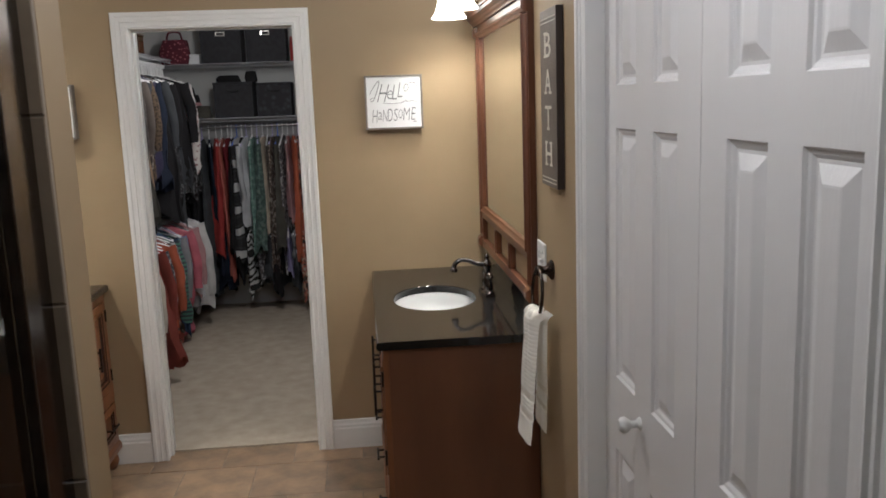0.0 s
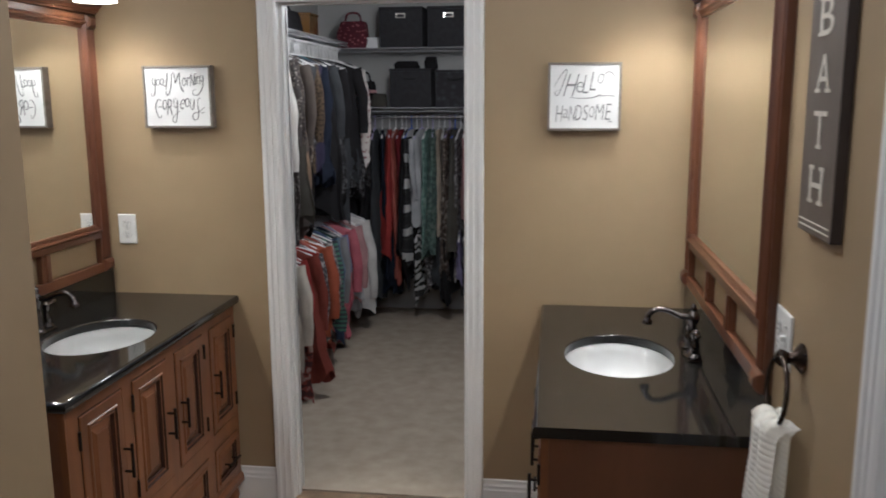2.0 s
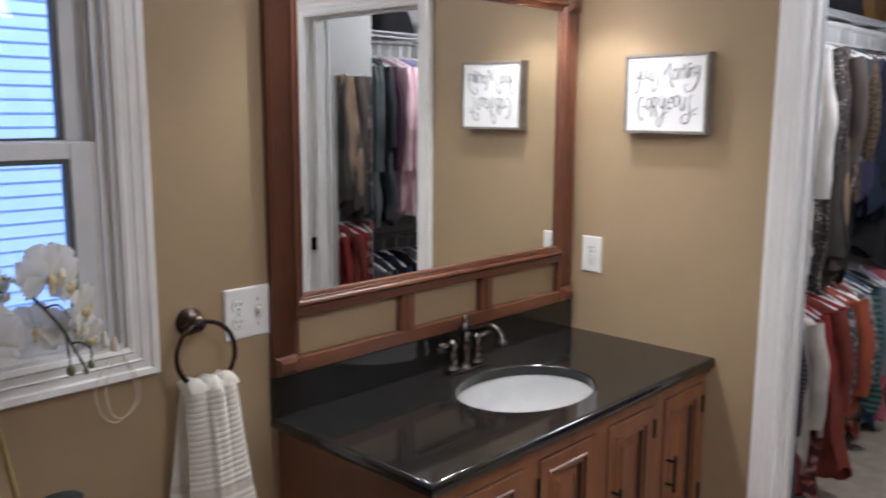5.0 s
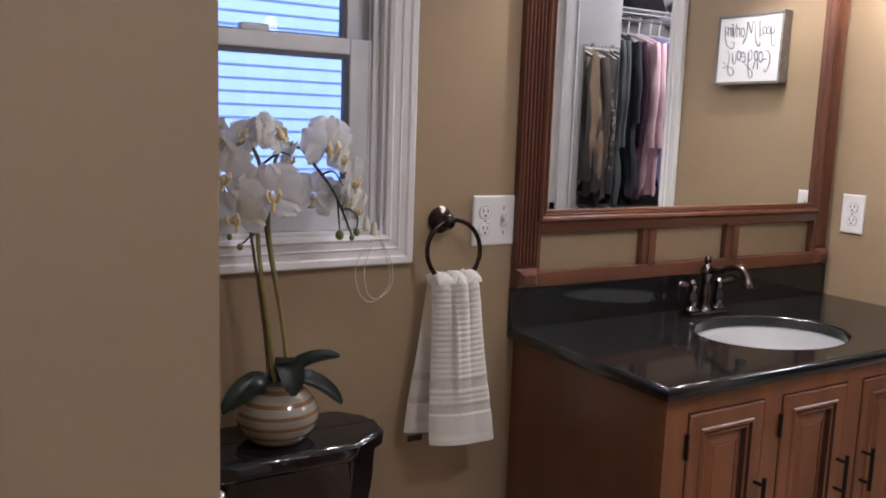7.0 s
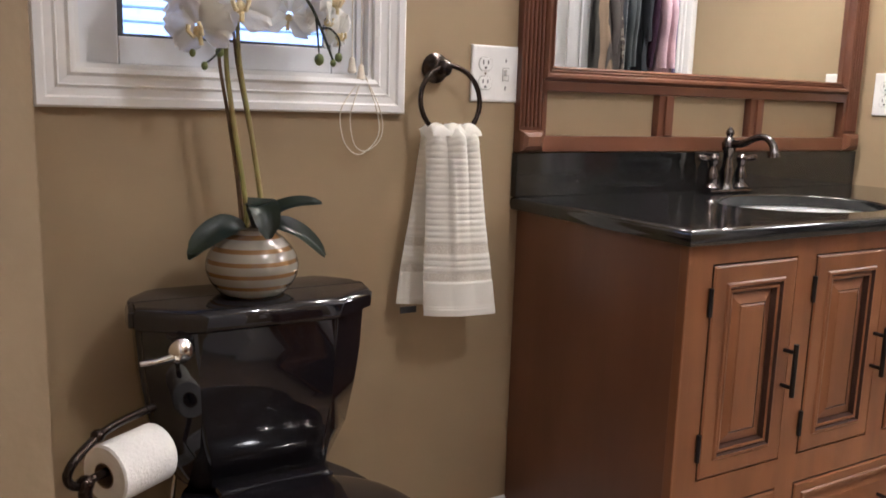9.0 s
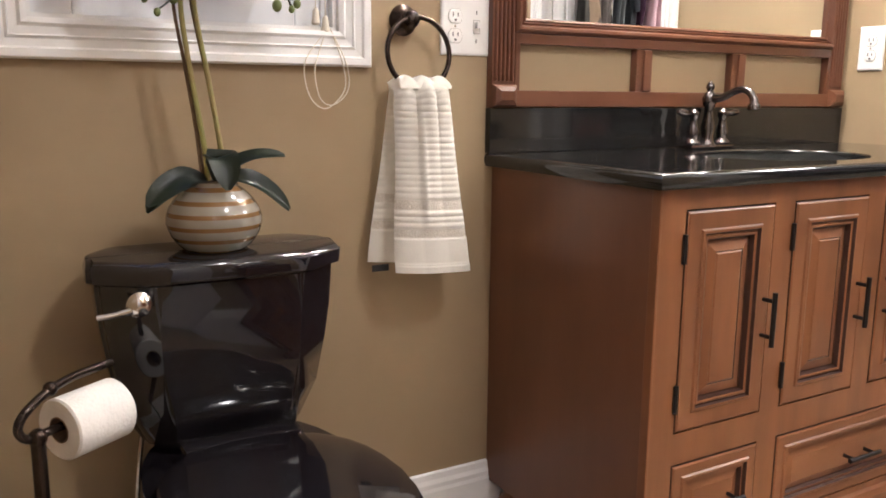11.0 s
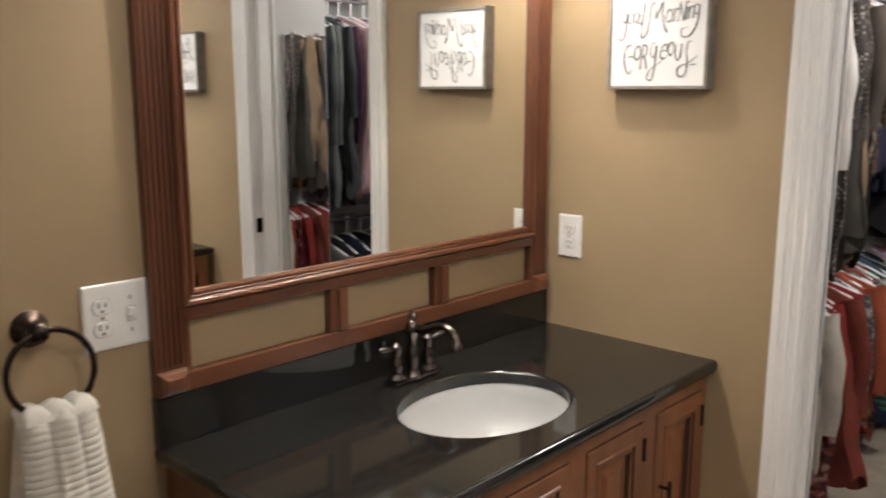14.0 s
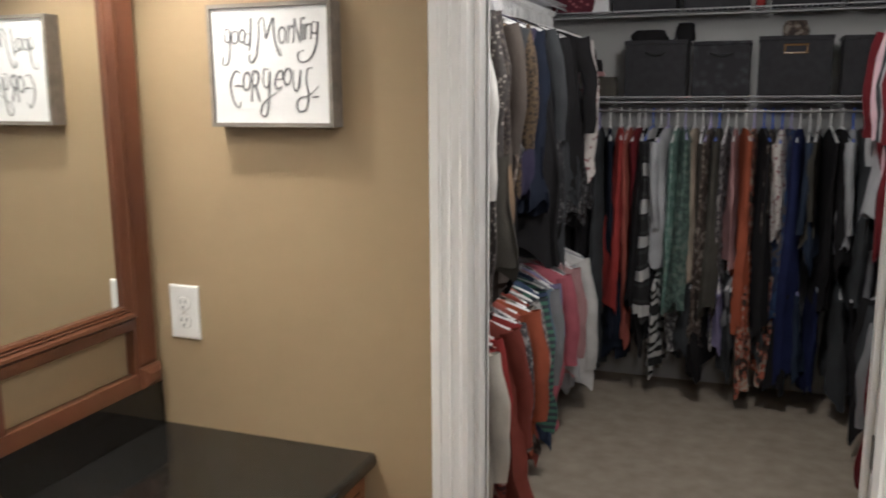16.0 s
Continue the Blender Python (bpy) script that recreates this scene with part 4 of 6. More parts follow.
def make_toilet():
    t = thing("toilet", (0.35, TC, 0), "glossy black toilet with faceted tank and closed lid", "toilet")

    def tank_loop(side, front, deep, z, grow=0.0):
        pts = ((-side + 0.055, 0.012), (side - 0.055, 0.012), (side, 0.085), (side, 0.135), (front, 0.200), (-front, 0.200), (-side, 0.135), (-side, 0.085))
        return [(0.012 + (x - 0.012) * deep + (grow if x > 0.05 else 0), TC + y + math.copysign(grow, y), z) for y, x in pts]
    bm = bmesh.new()
    loft(bm, [tank_loop(0.130, 0.106, 0.82, 0.392), tank_loop(0.146, 0.110, 0.88, 0.402), tank_loop(0.182, 0.116, 0.94, 0.47), tank_loop(0.199, 0.121, 0.97, 0.55), tank_loop(0.209, 0.124, 0.99, 0.62), tank_loop(0.214, 0.126, 1.0, 0.697)])
    bmesh.ops.bevel(bm, geom=[e for e in bm.edges if abs(e.verts[0].co.z - e.verts[1].co.z) > 0.01], offset=0.010, segments=3, affect="EDGES")
    part("tank", bm, M["black_china"], t, smooth=True)
    bm = bmesh.new()
    loft(bm, [tank_loop(0.215, 0.126, 1.0, z, g) for z, g in ((0.6975, 0.004), (0.702, 0.010), (0.727, 0.012), (0.735, 0.007), (0.739, -0.006))])
    bmesh.ops.bevel(bm, geom=[e for e in bm.edges if abs(e.verts[0].co.z - e.verts[1].co.z) > 0.002], offset=0.008, segments=2, affect="EDGES")
    part("tank_lid", bm, M["black_china"], t, smooth=True)
    bm = bmesh.new()
    lathe(bm, [(0.012, 0.185), (0.013, 0.200), (0.020, 0.207), (0.021, 0.217), (0.014, 0.226), (0.003, 0.229)], (0, 1.955, 0.676), 20, "x")
    lv = part("lever_boss", bm, M["chrome"], t, "polished chrome flush lever", smooth=True)
    bm = bmesh.new()
    tube(bm, [(0.216, 1.955, 0.672), (0.219, 1.935, 0.667), (0.221, 1.912, 0.664), (0.221, 1.888, 0.664)], 0.0065, 10, taper=lambda q: 1.2 - 0.5 * q)
    part("lever", bm, M["chrome"], lv, smooth=True)

    def bowl_loop(hw, x0, x1, z, n=32):
        out = []
        for i in range(n):
            a = 2 * math.pi * i / n
            c, s = math.cos(a), math.sin(a)
            c = math.copysign(abs(c) ** 0.8, c)
            s = math.copysign(abs(s) ** 0.8, s)
            out.append(((x0 + x1) / 2 + c * (x1 - x0) / 2, TC + s * hw * (1 - 0.10 * max(c, 0)), z))
        return out
    bm = bmesh.new()
    loft(bm, [bowl_loop(0.115, 0.09, 0.50, 0.0), bowl_loop(0.112, 0.09, 0.49, 0.06), bowl_loop(0.10, 0.10, 0.50, 0.17), bowl_loop(0.145, 0.09, 0.62, 0.28), bowl_loop(0.180, 0.06, 0.69, 0.36), bowl_loop(0.185, 0.05, 0.70, 0.388)])
    part("bowl", bm, M["black_china"], t, smooth=True)
    bm = bmesh.new()
    loft(bm, [bowl_loop(0.184, 0.245, 0.708, 0.389), bowl_loop(0.188, 0.242, 0.712, 0.394), bowl_loop(0.188, 0.242, 0.712, 0.402), bowl_loop(0.184, 0.245, 0.708, 0.405)])
    part("seat", bm, M["black_china"], t, smooth=True)
    bm = bmesh.new()
    loft(bm, [bowl_loop(0.184, 0.235, 0.708, 0.406), bowl_loop(0.188, 0.232, 0.712, 0.411), bowl_loop(0.186, 0.234, 0.71, 0.420), bowl_loop(0.165, 0.25, 0.68, 0.427), bowl_loop(0.08, 0.33, 0.60, 0.430)])
    part("lid", bm, M["black_china"], t, smooth=True)
    part("hinge_bar", boxes((0.205, 0.246, TC - 0.105, TC + 0.105, 0.389, 0.424), bevel=0.008), M["black_china"], t)
    bm = bmesh.new()
    tube(bm, smooth_path([(0.06, 1.975, 0.40), (0.06, 1.965, 0.33), (0.05, 1.955, 0.22), (0.012, 1.95, 0.17)], 4), 0.0055, 8)
    part("supply_line", bm, M["chrome"], t, "braided chrome supply line", smooth=True)
    return t


make_toilet()

stand = thing("toilet_paper_stand", (0.335, 1.785, 0), "dark bronze free-standing toilet paper holder", "paper holder")
bm = bmesh.new()
lathe(bm, [(0.075, 0.0), (0.078, 0.006), (0.070, 0.012), (0.025, 0.018), (0.012, 0.035), (0.010, 0.05)], (0.335, 1.785, 0), 28)
part("base", bm, M["bronze"], stand, smooth=True)
bm = bmesh.new()
tube(bm, [(0.335, 1.785, 0.04), (0.335, 1.785, 0.3), (0.335, 1.785, 0.52)], 0.0105, 12)
part("post", bm, M["bronze"], stand, smooth=True)
bm = bmesh.new()
tube(bm, smooth_path([(0.225, 1.905, 0.590), (0.275, 1.845, 0.592), (0.315, 1.805, 0.588), (0.345, 1.772, 0.572), (0.350, 1.760, 0.552), (0.346, 1.766, 0.535), (0.335, 1.780, 0.528), (0.310, 1.812, 0.528), (0.24, 1.922, 0.528)], 5), 0.0068, 10)
part("arm", bm, M["bronze"], stand, smooth=True)
bm = bmesh.new()
bmesh.ops.create_icosphere(bm, subdivisions=2, radius=0.014, matrix=Matrix.Translation((0.335, 1.785, 0.528)))
part("knuckle", bm, M["bronze"], stand, smooth=True)
bm = bmesh.new()
bmesh.ops.create_icosphere(bm, subdivisions=2, radius=0.011, matrix=Matrix.Translation((0.312, 1.808, 0.590)))
part("finial", bm, M["bronze"], stand, smooth=True)
AX0, AX1 = Vector((0.302, 1.816, 0.521)), Vector((0.246, 1.908, 0.523))
roll = thing("toilet_paper_roll", AX0 + Vector((0, 0, -0.048)), "white toilet paper roll on its holder", "toilet paper")
bm = bmesh.new()
lathe(bm, [(0.0205, 0.0), (0.045, 0.0), (0.048, 0.003), (0.048, 0.102), (0.045, 0.105), (0.0205, 0.105), (0.0205, 0.0)], (0, 0, 0), 36, cap=False)
bmesh.ops.remove_doubles(bm, verts=bm.verts, dist=1e-5)
spin = Matrix.Translation(AX0) @ (AX1 - AX0).to_track_quat("Z", "Y").to_matrix().to_4x4()
bmesh.ops.transform(bm, matrix=spin, verts=bm.verts)
part("paper", bm, M["paper"], roll, smooth=True)
bm = bmesh.new()
lathe(bm, [(0.0203, -0.001), (0.0203, 0.106), (0.0185, 0.106), (0.0185, -0.001), (0.0203, -0.001)], (0, 0, 0), 24, cap=False)
bmesh.ops.remove_doubles(bm, verts=bm.verts, dist=1e-5)
bmesh.ops.transform(bm, matrix=spin, verts=bm.verts)
part("core", bm, M["card"], roll, "brown cardboard core", smooth=True)


# orchid in a striped pot
def make_orchid():
    px, py, pz = 0.118, 2.108, 0.7405
    o = thing("orchid", (px, py, pz), "white artificial orchid in a cream and tan striped pot", "potted plant")
    bm = bmesh.new()
    n = 33
    prof, mats = [], []
    for i in range(n + 1):
        q = i / n
        r = 0.052 + 0.036 * math.sin(min(1, q * 1.06) * math.pi) ** 0.8 - 0.010 * q
        prof.append((r, pz + 0.120 * q))
        mats.append(1 if (q * 5.5 + 0.25) % 1 < 0.40 else 0)
    prof += [(0.036, pz + 0.120), (0.034, pz + 0.10)]
    mats = mats[:n] + [0, 0]
    lathe(bm, prof, (px, py, 0), 40, cap=False, mats=mats)
    bm.faces.new([bm.verts.new((px + 0.052 * math.cos(a), py + 0.052 * math.sin(a), pz + 0.0005)) for a in (i * math.pi / 16 for i in range(32))])
    pot = part("pot", bm, [M["pot_cream"], M["pot_tan"]], o, "round striped ceramic pot", smooth=True)
    bm = bmesh.new()
    lathe(bm, [(0.036, pz + 0.106), (0.02, pz + 0.118), (0.002, pz + 0.121)], (px, py, 0), 16, cap=False)
    part("moss", bm, M["moss"], pot)
    stems = (
        (M["stem"], 0.0046, [(0.112, 2.100, 0.86), (0.116, 2.096, 0.92), (0.114, 2.074, 1.08), (0.116, 2.066, 1.17), (0.118, 2.074, 1.27), (0.120, 2.050, 1.335), (0.132, 2.015, 1.330), (0.138, 1.998, 1.28)]),
        (M["stem"], 0.0046, [(0.124, 2.124, 0.86), (0.124, 2.122, 0.92), (0.122, 2.106, 1.037), (0.116, 2.088, 1.169), (0.116, 2.092, 1.27), (0.118, 2.115, 1.335), (0.130, 2.150, 1.330)]),
        (M["stem_brown"], 0.0038, [(0.106, 2.094, 0.86), (0.106, 2.086, 0.95), (0.104, 2.073, 1.05), (0.106, 2.056, 1.165), (0.110, 2.060, 1.25)]),
        (M["stem_brown"], 0.0034, [(0.110, 2.128, 0.86), (0.108, 2.124, 0.95), (0.108, 2.104, 1.06), (0.110, 2.084, 1.17), (0.112, 2.080, 1.26)]),
        (M["stem_dark"], 0.0032, [(0.130, 2.150, 1.330), (0.150, 2.163, 1.306), (0.172, 2.198, 1.253), (0.176, 2.219, 1.208), (0.172, 2.240, 1.163)]),
        (M["stem_dark"], 0.002, [(0.160, 2.178, 1.282), (0.176, 2.198, 1.288), (0.184, 2.214, 1.262)]),
        (M["stem_dark"], 0.002, [(0.175, 2.214, 1.215), (0.182, 2.232, 1.214), (0.178, 2.250, 1.196), (0.170, 2.252, 1.172)]),
        (M["stem_dark"], 0.002, [(0.174, 2.208, 1.232), (0.170, 2.213, 1.195), (0.166, 2.217, 1.168)]),
        (M["stem_dark"], 0.002, [(0.118, 2.068, 1.190), (0.140, 2.040, 1.160), (0.142, 2.022, 1.146)]),
        (M["stem_dark"], 0.0022, [(0.118, 2.075, 1.30), (0.140, 2.100, 1.322), (0.150, 2.118, 1.318)]),
        (M["stem_dark"], 0.002, [(0.116, 2.064, 1.24), (0.120, 2.020, 1.185), (0.140, 2.004, 1.166)]),
    )
    for mat, r, s in stems:
        bm = bmesh.new()
        tube(bm, smooth_path(s, 6), r, 8, taper=lambda q: 1.15 - 0.5 * q)
        part("stem", bm, mat, o, smooth=True)

    def leaf(p0, p1, p2, hw, face):
        """A strap leaf along a bent midrib, its upper side turned to face."""
        p0, p1, p2, face = Vector(p0), Vector(p1), Vector(p2), Vector(face)
        bm = bmesh.new()
        rows = []
        for j in range(15):
            q = j / 14
            c = p0 * (1 - q) ** 2 + p1 * 2 * q * (1 - q) + p2 * q * q
            along = ((p1 - p0) * (1 - q) + (p2 - p1) * q).normalized()
            side = along.cross(face).normalized()
            up = side.cross(along)
            w = hw * (0.12 + 0.88 * min(1, q * 2.4) ** 0.8) * max(0.03, 1 - max(0, (q - 0.55) / 0.45) ** 2.6) ** 0.5
            rows.append([c + side * (v * w) + up * (0.30 * v * v * w + 0.0012 * math.sin(6 * q + 4 * v)) for v in (-1, -0.6, -0.2, 0.2, 0.6, 1)])
        loft(bm, rows, cap=False, closed=False)
        bmesh.ops.solidify(bm, geom=bm.faces[:], thickness=0.0018)
        part("leaf", bm, M["leaf"], o, "dark green strap leaf", smooth=True)
    leaf((0.120, 2.115, 0.862), (0.122, 2.150, 0.912), (0.130, 2.238, 0.902), 0.019, (0.5, 0, 1))
    leaf((0.125, 2.120, 0.862), (0.150, 2.165, 0.890), (0.150, 2.236, 0.805), 0.020, (0.75, 0.3, 0.6))
    leaf((0.128, 2.108, 0.862), (0.170, 2.110, 0.955), (0.196, 2.112, 0.852), 0.028, (1, 0, 0.6))
    leaf((0.115, 2.100, 0.862), (0.140, 2.055, 0.888), (0.150, 1.988, 0.826), 0.024, (0.75, -0.25, 0.6))
    leaf((0.105, 2.098, 0.862), (0.110, 2.040, 0.868), (0.130, 1.992, 0.812), 0.020, (0.6, -0.6, 0.5))

    def petal(bm, L, w, turn, tilt, cup, ph):
        rows = []
        for j in range(11):
            q = j / 10
            hw = w * (math.sin(math.pi * (0.06 + 0.88 * q)) ** 0.7) + 0.001
            rows.append([(cup * q * q * L - 0.30 * v * v * hw + 0.0030 * q * math.sin(7 * v + 5 * q + ph) * (0.3 + abs(v)), v * hw * (1 + 0.06 * math.sin(13 * q + ph)), 0.005 + L * q * (1 + 0.05 * math.sin(6 * v + ph))) for v in (-1, -0.75, -0.5, -0.25, 0, 0.25, 0.5, 0.75, 1)])
        m = pose(0, 0, 0, turn, 0, 0) @ pose(0, 0, 0, 0, tilt, 0)
        loft(bm, [[m @ Vector(p) for p in r] for r in rows], cap=False, closed=False)

    # along the window, height, size, turn about the upright, nod, distance from the wall
    spots = ((1.990, 1.279, 1.22, -25, 10, 0.150), (2.071, 1.245, 1.30, -8, 4, 0.178), (2.009, 1.204, 1.15, -30, 22, 0.160), (2.040, 1.352, 0.92, -60, -30, 0.125), (2.096, 1.356, 1.05, 35, -25, 0.135),
             (2.195, 1.336, 1.22, 18, 8, 0.150), (2.249, 1.268, 1.0, 55, 15, 0.150), (2.176, 1.238, 1.05, 155, 10, 0.128), (2.260, 1.210, 0.80, 40, 30, 0.146), (2.120, 1.312, 0.75, 80, 30, 0.135), (1.996, 1.345, 0.85, -85, 10, 0.130), (2.230, 1.310, 0.85, 60, 0, 0.135), (2.240, 1.232, 0.8, 20, 10, 0.14))
    rnd = random.Random(4)
    for fy, fz, k, yaw, nod, fx in spots:
        bm = bmesh.new()
        for turn, L, w, tilt, cup in ((0, 0.037, 0.018, 8, -0.2), (128, 0.037, 0.017, 8, -0.2), (-128, 0.037, 0.017, 8, -0.2), (68, 0.040, 0.030, 10, -0.2), (-68, 0.040, 0.030, 10, -0.2)):
            petal(bm, L, w, turn + rnd.uniform(-9, 9), tilt + rnd.uniform(-7, 12), cup + rnd.uniform(-0.15, 0.15), rnd.uniform(0, 6))
        bmesh.ops.solidify(bm, geom=bm.faces[:], thickness=0.0008)
        m = pose(fx, fy, fz, rnd.uniform(-16, 16), nod, yaw + rnd.uniform(-6, 6)) @ Matrix.Scale(k * 1.12, 4)
        bmesh.ops.transform(bm, matrix=m, verts=bm.verts)
        fl = part("flower", bm, M["petal"], o, "white orchid flower", smooth=True)
        bm = bmesh.new()
        bmesh.ops.create_icosphere(bm, subdivisions=2, radius=0.007, matrix=pose(0.006, 0, -0.004) @ Matrix.Diagonal((1.2, 0.9, 1.1, 1)))
        for v in (-1, 1):
            tube(bm, [(0.006, 0, -0.006), (0.013, v * 0.006, -0.007), (0.015, v * 0.009, 0.002), (0.011, v * 0.007, 0.008)], 0.0028, 6)
        tube(bm, [(0.006, 0, -0.006), (0.011, 0.001, -0.014), (0.012, 0.0, -0.020)], 0.0030, 6)
        bmesh.ops.transform(bm, matrix=m, verts=bm.verts)
        part("lip", bm, M["lip"], fl, "yellowish flower centre", smooth=True)
    for bx, by, bz, r in ((0.166, 2.217, 1.162, 0.0095), (0.170, 2.252, 1.167, 0.0075), (0.172, 2.241, 1.157, 0.006), (0.140, 2.003, 1.163, 0.006), (0.142, 2.022, 1.143, 0.0065), (0.120, 2.054, 1.168, 0.0085)):
        bm = bmesh.new()
        bmesh.ops.create_icosphere(bm, subdivisions=2, radius=r, matrix=pose(bx, by, bz) @ Matrix.Diagonal((1, 0.9, 1.15, 1)))
        part("bud", bm, M["bud"], o, "green flower bud", smooth=True)


make_orchid()

# blind cords on the window
cords = thing("blind_cord", (0.0, 2.365, 1.15), "cream blind cords with plastic pulls, looped", "cord")
for i, (cy, cz) in enumerate(((2.352, 1.162), (2.372, 1.148))):
    bm = bmesh.new()
    lathe(bm, [(0.003, 0.016), (0.006, 0.012), (0.0075, -0.004), (0.009, -0.012), (0.006, -0.016)], (0.006, cy, cz), 12)
    part("pull", bm, M["cord"], cords, "cream plastic cord pull", smooth=True)
    bm = bmesh.new()
    tube(bm, [(0.006, cy, cz + 0.014), (0.0, cy + 0.002, 1.5), (-0.008, cy + 0.003, WIN_Z1 - 0.013)], 0.0012, 6)
    part("cord", bm, M["cord"], cords)
for w, low, dy in ((0.048, 0.985, 0.0), (0.040, 0.992, 0.014)):
    bm = bmesh.new()
    c = 2.366 + dy
    tube(bm, smooth_path([(0.008, 2.372, 1.135), (0.022, c - w * 0.75, 1.09), (0.026, c - w, 1.055), (0.022, c - w * 0.7, 1.005), (0.020, c, low), (0.020, c + w * 0.8, 1.02), (0.022, c + w * 0.75, 1.07), (0.012, 2.380, 1.14)], 6), 0.0012, 6)
    part("loop", bm, M["cord"], cords)

# ---- signs ----
def glyph(ch, thin=0.0):
    cu = bpy.data.curves.new("glyph", "FONT")
    cu.body, cu.extrude, cu.resolution_u, cu.offset = ch, 0.004, 3, thin
    ob = bpy.data.objects.new("glyph", cu)
    mesh = bpy.data.meshes.new_from_object(ob)
    bpy.data.objects.remove(ob)
    return mesh


def lettering(bm, rows, m, thin=-0.014):
    """Rows of (letter, middle, foot, height, width, slant) drawn on the plane m, x to the right and y up."""
    for ch, cx, foot, hgt, wid, slant in rows:
        mesh = glyph(ch, thin)
        xs = [v.co.x for v in mesh.vertices]
        ys = [v.co.y for v in mesh.vertices]
        x0, x1, y0, y1 = min(xs), max(xs), min(ys), max(ys)
        sub = bmesh.new()
        sub.from_mesh(mesh)
        for v in sub.verts:
            q = (v.co.y - y0) / (y1 - y0)
            v.co = m @ Vector((cx + ((v.co.x - x0) / (x1 - x0) - 0.5) * wid + slant * (q - 0.5) * hgt, foot + q * hgt, v.co.z * 0.25))
        tmp = bpy.data.meshes.new("tmp")
        sub.to_mesh(tmp)
        sub.free()
        bm.from_mesh(tmp)
        bpy.data.meshes.remove(tmp)
        bpy.data.meshes.remove(mesh)


def swash(bm, pts, m, r=0.0014):
    tube(bm, [m @ p for p in smooth_path([(a, b, 0) for a, b in pts], 5)], r, 6, taper=lambda q: 0.55 + 0.75 * math.sin(q * math.pi))


def box_sign(name, x0, x1, z0, z1, label, words):
    s = thing(name, ((x0 + x1) / 2, FAR_Y, z0), label, "wall sign", "lettered box signs")
    yf = FAR_Y - 0.042
    e = 0.0085
    for r in ((x0, x0 + e, yf, FAR_Y - 0.001, z0, z1), (x1 - e, x1, yf, FAR_Y - 0.001, z0, z1), (x0 + e, x1 - e, yf, FAR_Y - 0.001, z0, z0 + e), (x0 + e, x1 - e, yf, FAR_Y - 0.001, z1 - e, z1)):
        part("frame_strip", boxes(r, bevel=0.0008), M["grey_wood"], s, "grey-washed wooden frame strip")
    part("board", boxes((x0 + e, x1 - e, yf + 0.005, FAR_Y - 0.004, z0 + e, z1 - e)), M["sign_white"], s, "white painted board")
    m = Matrix.Translation(((x0 + x1) / 2, yf + 0.0045, (z0 + z1) / 2)) @ Matrix(((1, 0, 0, 0), (0, 0, -1, 0), (0, 1, 0, 0), (0, 0, 0, 1)))
    for word, rows, curls in words:
        bm = bmesh.new()
        lettering(bm, rows, m)
        for c in curls:
            swash(bm, c, m)
        part(word, bm, M["ink"], s, "grey hand-lettered words")
    return s


box_sign("wall_sign", 1.794, 2.060, 1.553, 1.799, "white box sign lettered HELLO HANDSOME in grey frame", (
    ("lettering", [("H", -0.048, 0.002, 0.080, 0.036, 0.30), ("e", -0.017, 0.014, 0.040, 0.026, 0.15), ("L", 0.008, 0.012, 0.066, 0.022, 0.18), ("L", 0.034, 0.022, 0.066, 0.022, 0.18), ("O", 0.058, 0.046, 0.036, 0.022, 0.12)],
     [[(-0.110, 0.036), (-0.100, 0.056), (-0.082, 0.082), (-0.066, 0.098), (-0.070, 0.070), (-0.088, 0.022), (-0.100, 0.004), (-0.108, 0.014), (-0.094, 0.024)], [(0.068, 0.078), (0.084, 0.088), (0.098, 0.084), (0.112, 0.066)], [(-0.055, -0.002), (-0.020, -0.006), (0.030, -0.004), (0.056, 0.006), (0.060, 0.002), (0.086, 0.004), (0.110, 0.000)]]),
    ("lettering", [("H", -0.090, -0.090, 0.058, 0.022, 0.10), ("a", -0.066, -0.078, 0.034, 0.018, 0.1), ("N", -0.043, -0.086, 0.052, 0.020, 0.1), ("D", -0.019, -0.086, 0.056, 0.021, 0.1), ("S", 0.006, -0.086, 0.056, 0.017, 0.1), ("O", 0.028, -0.076, 0.042, 0.019, 0.1), ("M", 0.056, -0.084, 0.056, 0.028, 0.1), ("E", 0.088, -0.084, 0.058, 0.018, 0.1)], [[(0.086, -0.092), (0.096, -0.090), (0.102, -0.092)]])))
